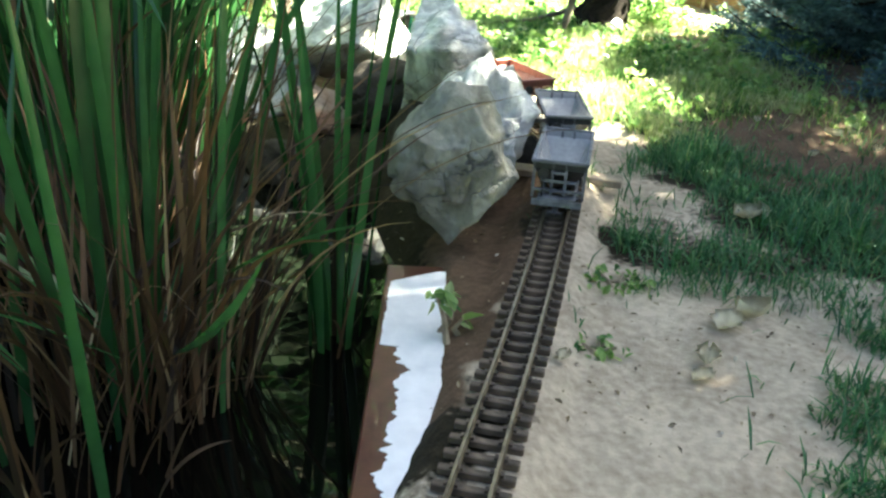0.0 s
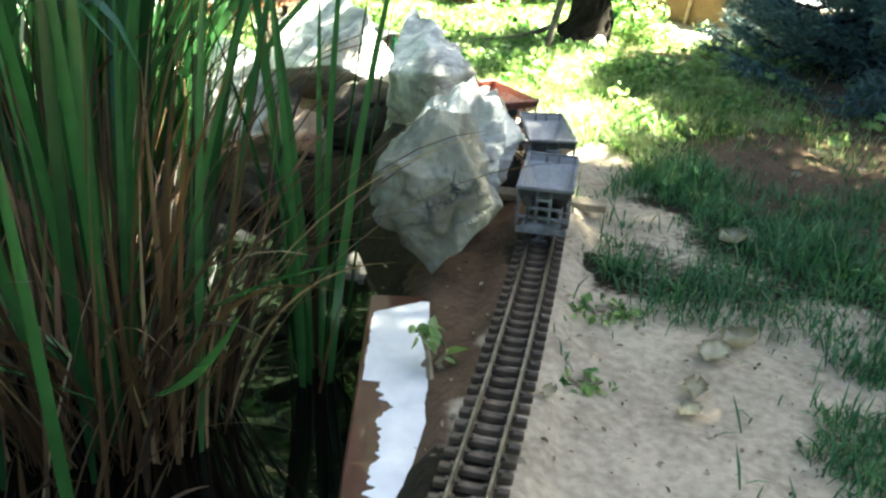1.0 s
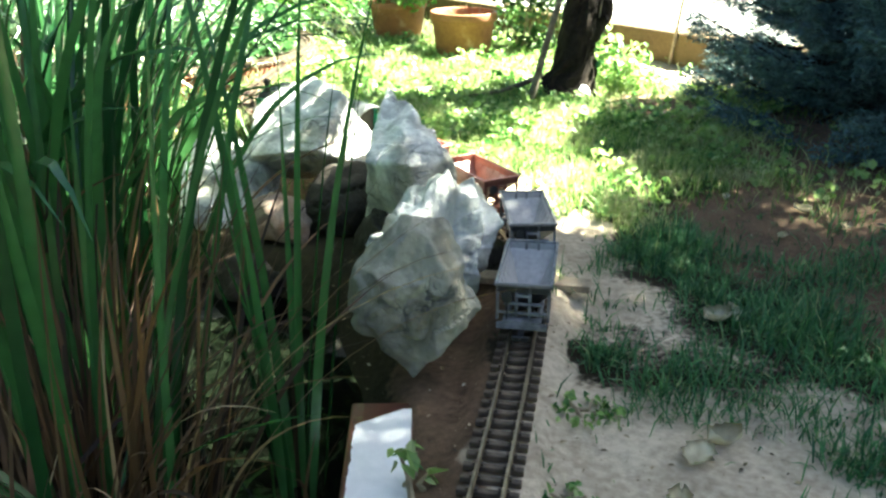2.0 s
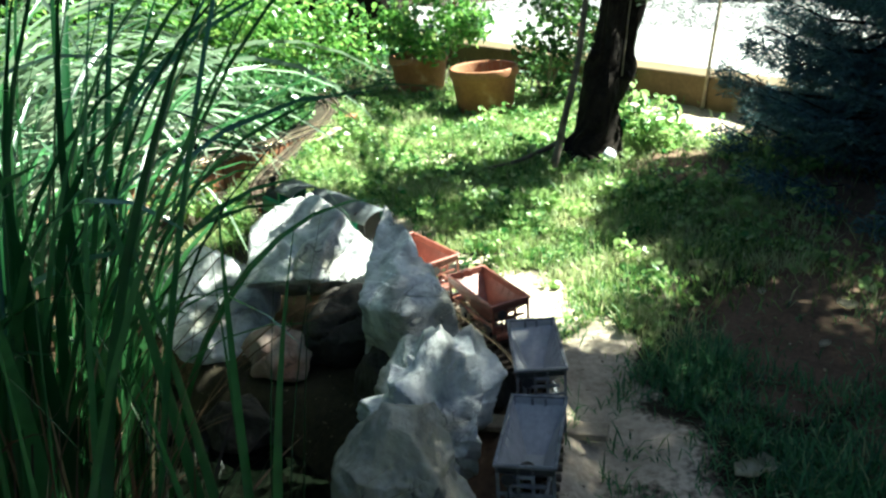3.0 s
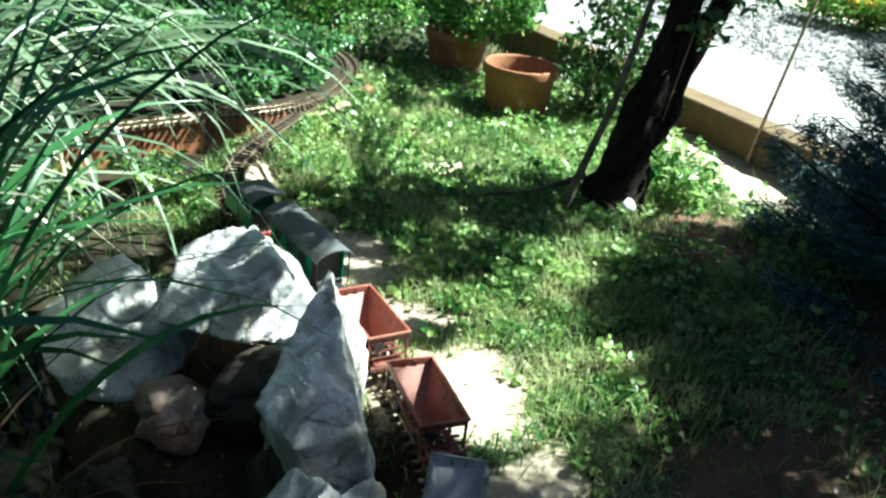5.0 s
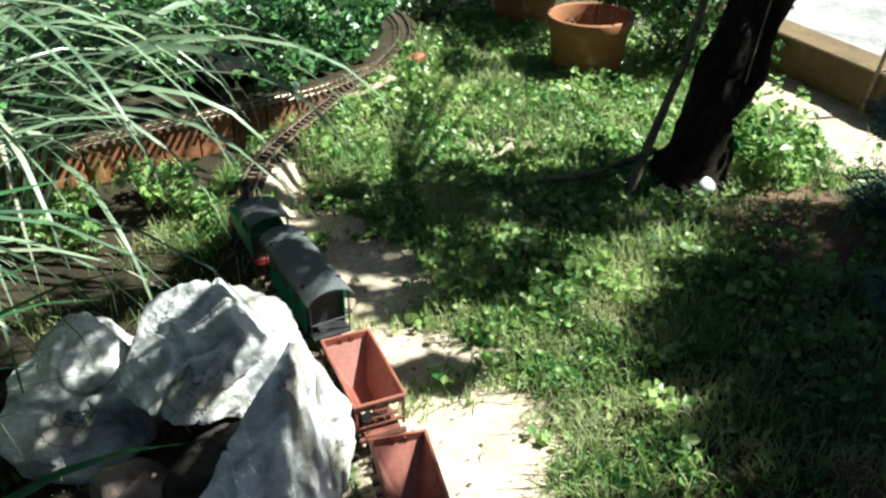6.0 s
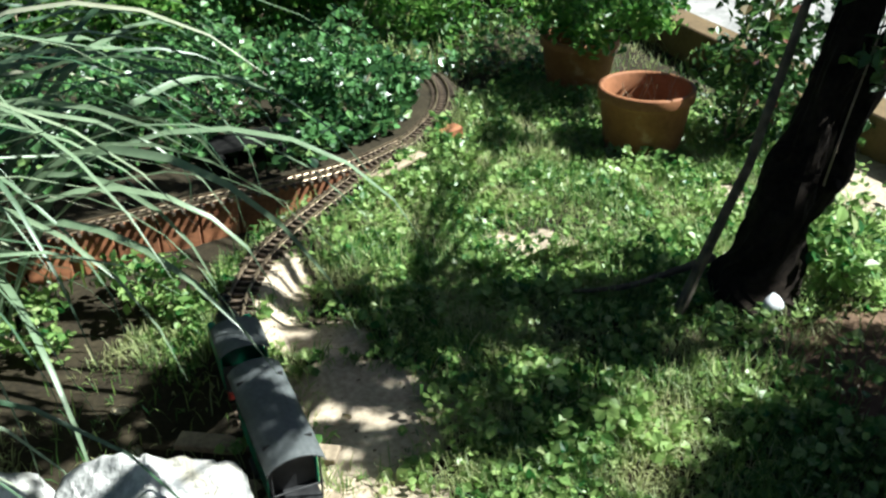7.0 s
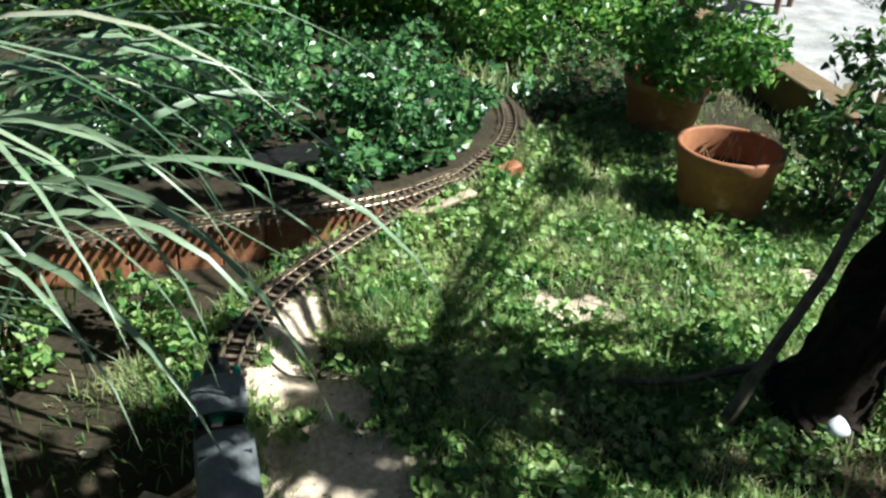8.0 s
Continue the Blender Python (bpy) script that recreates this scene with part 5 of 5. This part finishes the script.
shrub("shrub", (-1.75, 5.55, 0), [(0.45 * math.cos(a * 1.7), 0.22 * math.sin(a), 0.15 + 0.07 * a, 0.26, 0.24, 0.2) for a in np.arange(0, 7, 0.6)], 260, 0.045, BUSH, "tall leafy shrub behind the planting bed", "shrub")
for x, y, s in ((-2.35, 5.45, 1.0), (-1.40, 6.05, 1.1), (-2.0, 6.2, 1.2), (-2.7, 6.0, 1.2), (-2.75, 5.2, 1.2), (-3.0, 4.5, 1.1), (-2.55, 4.75, 0.8)):
    shrub("shrub", (x, y, 0), [(0.34 * s * math.cos(a * 1.7 + x), 0.24 * s * math.sin(a + y), 0.10 + 0.06 * a * s, 0.2 * s, 0.2 * s, 0.15 * s) for a in np.arange(0, 7, 0.7)], 170, 0.042, BUSH, "leafy green shrub behind the planting bed", "shrub")
shrub("ivy", (0.77, 4.08, 0), [(0.10 * math.cos(a * 2.7), 0.10 * math.sin(a * 1.9), 0.05 + 0.02 * a, 0.08, 0.08, 0.06) for a in np.arange(0, 6.3, 0.9)], 60, 0.034, CLOVER, "leafy sprouts growing round a tree foot", "ivy", 5)
shrub("herb", (-0.80, 3.13, 0.02), [(0.10 * math.cos(a * 2.1), 0.07 * math.sin(a * 1.3), 0.04 + 0.01 * a, 0.06, 0.05, 0.045) for a in np.arange(0, 6.3, 0.9)], 55, 0.026, CLOVER, "bright green herb growing beside the track", "herb", 5)
shrub("herb", (-0.98, 2.86, 0.0), [(0.13 * math.cos(a * 2.1), 0.09 * math.sin(a * 1.3), 0.04 + 0.012 * a, 0.07, 0.06, 0.05) for a in np.arange(0, 6.3, 0.9)], 55, 0.026, CLOVER, "bright green herb under arching grass", "herb", 5)
shrub("herb", (0.665, 1.46, 0.0), [(0.04 * math.cos(a), 0.03 * math.sin(a), 0.012, 0.03, 0.03, 0.012) for a in np.arange(0, 6.3, 1.2)], 16, 0.015, CLOVER, "small weed on bare sand", "weed", 3)
shrub("herb", (0.645, 1.23, 0.0), [(0.025 * math.cos(a), 0.02 * math.sin(a), 0.012, 0.02, 0.02, 0.012) for a in np.arange(0, 6.3, 1.6)], 12, 0.014, CLOVER, "small weed on bare sand", "weed", 3)
shrub("herb", (0.425, 1.22, 0.0), [(0.02 * math.cos(a), 0.03 * math.sin(a), 0.03 + 0.01 * a, 0.02, 0.02, 0.015) for a in np.arange(0, 5, 1.6)], 5, 0.03, CLOVER, "broad green weed beside the pond board", "weed", 3)

for x, y, s in ((-0.98, 4.35, 1.0), (-1.40, 4.12, 1.1), (-1.28, 4.62, 0.9), (-0.93, 4.62, 0.7), (-1.62, 3.92, 0.9)):
    shrub("herb", (x, y, 0.08), [(0.15 * s * math.cos(a * 2.1 + x), 0.12 * s * math.sin(a * 1.3 + y), 0.08 + 0.022 * s * a, 0.09 * s, 0.09 * s, 0.06 * s) for a in np.arange(0, 6.3, 0.7)], 45, 0.032, IVY, "broad-leaved green herb in the planting bed", "herb", 6)

# leaves lying about
def dead_leaf(x, y, size, turn, curl, label="pale curled dead leaf lying on the ground"):
    bm = bmesh.new()
    rows = []
    for i in range(9):
        u = i / 8
        w = size * 0.36 * math.sin(math.pi * min(u * 0.92 + 0.05, 1)) ** 0.7 * (1 + 0.18 * math.sin(i * 2.7))
        rows.append([bm.verts.new((size * (u - 0.5), w * s, 0.004 + curl * size * (abs(s) ** 1.5 * 0.9 + (u - 0.5) ** 2 * 1.4) + 0.03 * size * math.sin(i + 3 * s))) for s in (-1, -0.5, 0, 0.5, 1)])
    for a, b in zip(rows, rows[1:]):
        for k in range(4):
            bm.faces.new((a[k], a[k + 1], b[k + 1], b[k]))
    bmesh.ops.solidify(bm, geom=bm.faces[:], thickness=0.0012)
    ob = part("dead_leaf", bm, DEAD_LEAF, smooth=True)
    ob.matrix_world = pose(x, y, float(ground_height(x, y)) + 0.002, 0, 0, turn)
    return tagged(ob, label, "dead leaf", "dead leaves on the ground")


for x, y, size, turn, curl in ((0.925, 1.83, 0.075, 20, 0.35), (0.955, 1.85, 0.06, 110, 0.4), (0.838, 1.36, 0.085, 60, 0.15), (0.882, 1.41, 0.07, 15, 0.45), (0.80, 1.25, 0.06, 80, 0.3), (0.79, 1.20, 0.05, 40, 0.2),
                               (0.596, 1.16, 0.035, 70, 0.3), (0.897, 2.78, 0.05, 10, 0.35), (1.24, 2.55, 0.06, -30, 0.3), (1.15, 2.35, 0.04, 40, 0.3), (1.05, 2.62, 0.035, 90, 0.4), (-0.10, 3.0, 0.03, 10, 0.3),
                               (0.18, 2.85, 0.03, 60, 0.3), (-0.35, 3.1, 0.035, 120, 0.3), (0.0, 3.12, 0.03, 200, 0.2), (1.32, 2.42, 0.05, 70, 0.3), (-0.55, 2.78, 0.05, 30, 0.2), (-0.42, 2.70, 0.045, 140, 0.3)):
    dead_leaf(x, y, size * 0.8, turn, curl * 1.2)
clod = boulder("debris", frame_at(TRACK, FIRST - 0.31) @ Vector((-0.045, 0.004, 0.062)), (0.014, 0.010, 0.008), (0, 20, 30), 41, "dark clump of leaf debris inside a hopper wagon", ROCK_DARK, group="debris")
clod["category"] = "debris"

# pale cup at the tree foot, white plate and clay block at the bend, tunnel box in the bed
bm = bmesh.new()
lathe(bm, [(0.001, 0.0), (0.014, 0.0), (0.020, 0.014), (0.025, 0.042), (0.023, 0.042), (0.017, 0.014), (0.001, 0.006)], 20)
cup = part("cup", bm, PLASTER, smooth=True)
cup.matrix_world = pose(0.626, 3.825, 0.026, -70, 25, -25)
tagged(cup, "small white cup lying at the tree foot", "cup")
bm = bmesh.new()
box(bm, (0.055, 0.15, 0.012), bevel=0.002)
plate = part("roof_tile", bm, PLASTER)
plate.matrix_world = pose(-0.955, 4.77, 0.105, 4, 3, 25)
tagged(plate, "flat white tile lying beside the curved track", "tile")
bm = bmesh.new()
box(bm, (0.15, 0.06, 0.10), bevel=0.006)
lump = part("clay_block", bm, BRICK_EDGE)
lump.matrix_world = pose(-0.625, 4.42, 0.035, 0, 0, 68)
tagged(lump, "orange clay block supporting the curved track", "block")
bm = bmesh.new()
box(bm, (0.26, 0.035, 0.012), bevel=0.002)
trough = part("batten", bm, WOOD)
trough.matrix_world = pose(-0.60, 4.06, 0.085, 6, 0, 80)
tagged(trough, "pale wooden batten leaning on the track bed", "batten")
# box sides painted black in place of the opening's deep shade
portal = empty("tunnel_box", pose(-1.07, 3.86, 0.0, 0, 0, 57), "tunnel opening in the bed, its darkness painted black", "tunnel")
for dx in (-0.10, 0.10):
    bm = bmesh.new()
    box(bm, (0.02, 0.20, 0.15), (dx, 0, 0.075), bevel=0.003)
    part("side", bm, VOID, portal)
bm = bmesh.new()
box(bm, (0.22, 0.14, 0.016), (0, 0.02, 0.155), bevel=0.003)
part("lid", bm, VOID, portal)
bm = bmesh.new()
box(bm, (0.20, 0.015, 0.15), (0, 0.09, 0.075))
part("back", bm, VOID, portal)
boulder("pebble", (0.591, 1.152, 0.008), (0.014, 0.011, 0.009), (0, 0, 30), 53, "small pale pebble lying beside the track", group="pebbles")
for x, y, s in ((-1.45, 4.95, 0.09), (-1.62, 4.90, 0.07), (-1.30, 5.02, 0.06)):
    boulder("stone", (x, y, float(ground_height(x, y)) + s * 0.3), (s * 1.3, s, s * 0.55), (0, 0, s * 900), int(s * 1000), "flat pale stone lying among plants", ROCK_STAINED, group="edging stones")

for x, y in ((1.75, 8.35), (2.25, 8.2), (2.7, 8.0)):
    bed = shrub("flower_bush", (x, y, 0.0), [(0.2 * math.cos(a * 1.7), 0.18 * math.sin(a), 0.16 + 0.03 * a, 0.2, 0.2, 0.1) for a in np.arange(0, 6, 0.8)], 130, 0.05, BUSH, "low bush covered with yellow flowers", "flowers", 5)
    leaf_heap("blossom", YELLOW, [(0.2 * math.cos(a * 1.7), 0.18 * math.sin(a), 0.24 + 0.03 * a, 0.2, 0.2, 0.08) for a in np.arange(0, 6, 0.8)], 60, 0.05, "", "", parent=bed)["kind"] = "stuff"

# dead branch lying at the tree foot
bm = bmesh.new()
bark_limb(bm, [(0.17, 3.66, 0.04), (0.28, 3.735, 0.045), (0.37, 3.84, 0.055), (0.47, 3.94, 0.08)], [0.005, 0.008, 0.010, 0.013], 10, 0.2, 0.01)
tagged(part("fallen_branch", bm, DRY_BARK), "dead grey branch lying in grass at the tree foot", "branch")

# stake and wooden planter behind
bm = bmesh.new()
tube(bm, [(1.06, 4.73, -0.03), (1.095, 4.745, 0.25), (1.145, 4.785, 0.6), (1.20, 4.81, 1.0)], [0.009, 0.008, 0.007, 0.006], 7)
tube(bm, [(1.084, 4.741, 0.16), (1.17, 4.76, 0.19), (1.21, 4.755, 0.20), (1.215, 4.76, 0.25)], [0.005, 0.004, 0.003, 0.003], 5)
tagged(part("stake", bm, TWIG), "thin dry stake standing beside the kerb", "stake")
planter = empty("planter", pose(-0.72, 7.12, 0.148), "dark brown wooden planter behind the bush", "planter")
for k, (dx, dy, sx, sy) in enumerate(((0, -0.15, 0.42, 0.02), (0, 0.15, 0.42, 0.02), (-0.2, 0, 0.02, 0.28), (0.2, 0, 0.02, 0.28))):
    for z in (0.26, 0.37):
        bm = bmesh.new()
        box(bm, (sx, sy, 0.10), (dx, dy, z), bevel=0.004)
        part("board", bm, BOARD_BROWN, planter)
for dx in (-0.18, 0.18):
    for dy in (-0.12, 0.12):
        bm = bmesh.new()
        box(bm, (0.03, 0.03, 0.42), (dx, dy, 0.21), bevel=0.003)
        part("leg", bm, BOARD_BROWN, planter)

# reeds
reed_clump((0.235, 1.28), 0.045, 12, (0.45, 0.95), (0.0, 0.16), (0.0, 0.3), (0.012, 0.020), REED_GREEN, "green reed leaves standing singly in the water", dry=6, dry_length=(0.1, 0.3))
reed_clump((0.0, 1.10), 0.15, 16, (0.7, 1.35), (0.0, 0.22), (0.0, 0.6), (0.011, 0.019), REED_GREEN, "tall green reeds with dry brown leaves at the foot", dry=240, dry_length=(0.25, 0.70), singles=8)
reed_clump((-0.02, 0.86), 0.17, 3, (0.5, 1.0), (0.0, 0.3), (0.0, 0.6), (0.012, 0.018), REED_GREEN, "broken brown reeds with a few green leaves", dry=85, dry_length=(0.12, 0.5))
reed_clump((-0.36, 1.48), 0.28, 270, (0.75, 1.3), (0.0, 0.24), (0.2, 1.8), (0.015, 0.027), REED_GREEN, "dense stand of tall green reeds", dry=260, dry_length=(0.3, 0.85), power=2.3)
reed_clump((0.03, 1.02), 0.15, 0, (0.35, 0.65), (0.55, 1.15), (-0.3, 0.4), (0.010, 0.016), REED_GREEN, "broken green reed leaves leaning across the stand", singles=8, z=0.06)
reed_clump((-0.85, 1.92), 0.27, 150, (0.9, 1.4), (0.0, 0.3), (1.2, 2.8), (0.010, 0.018), REED_PALE, "pale green grass arching over the water", dry=60, power=2.0)
reed_clump((-1.14, 2.74), 0.20, 34, (1.15, 1.75), (0.0, 0.45), (1.7, 3.2), (0.016, 0.027), REED_PALE, "pale grass arching over the branch track and boulders", toward=0.35, spread=4.4, dry=40, singles=26, power=1.5, z=0.0)
reed_clump((-1.42, 2.60), 0.25, 70, (1.2, 1.8), (0.0, 0.4), (1.7, 3.0), (0.015, 0.025), REED_PALE, "tall pale grass arching beside the planting bed", toward=0.7, spread=4.0, dry=50, power=1.6, z=0.0)
reed_clump((-1.3, 1.9), 0.35, 200, (1.1, 1.7), (0.0, 0.4), (1.2, 2.8), (0.010, 0.018), REED_PALE, "tall pale grass at the back of the pond", dry=60, power=1.8)

build_lawn()
build_rough_grass()
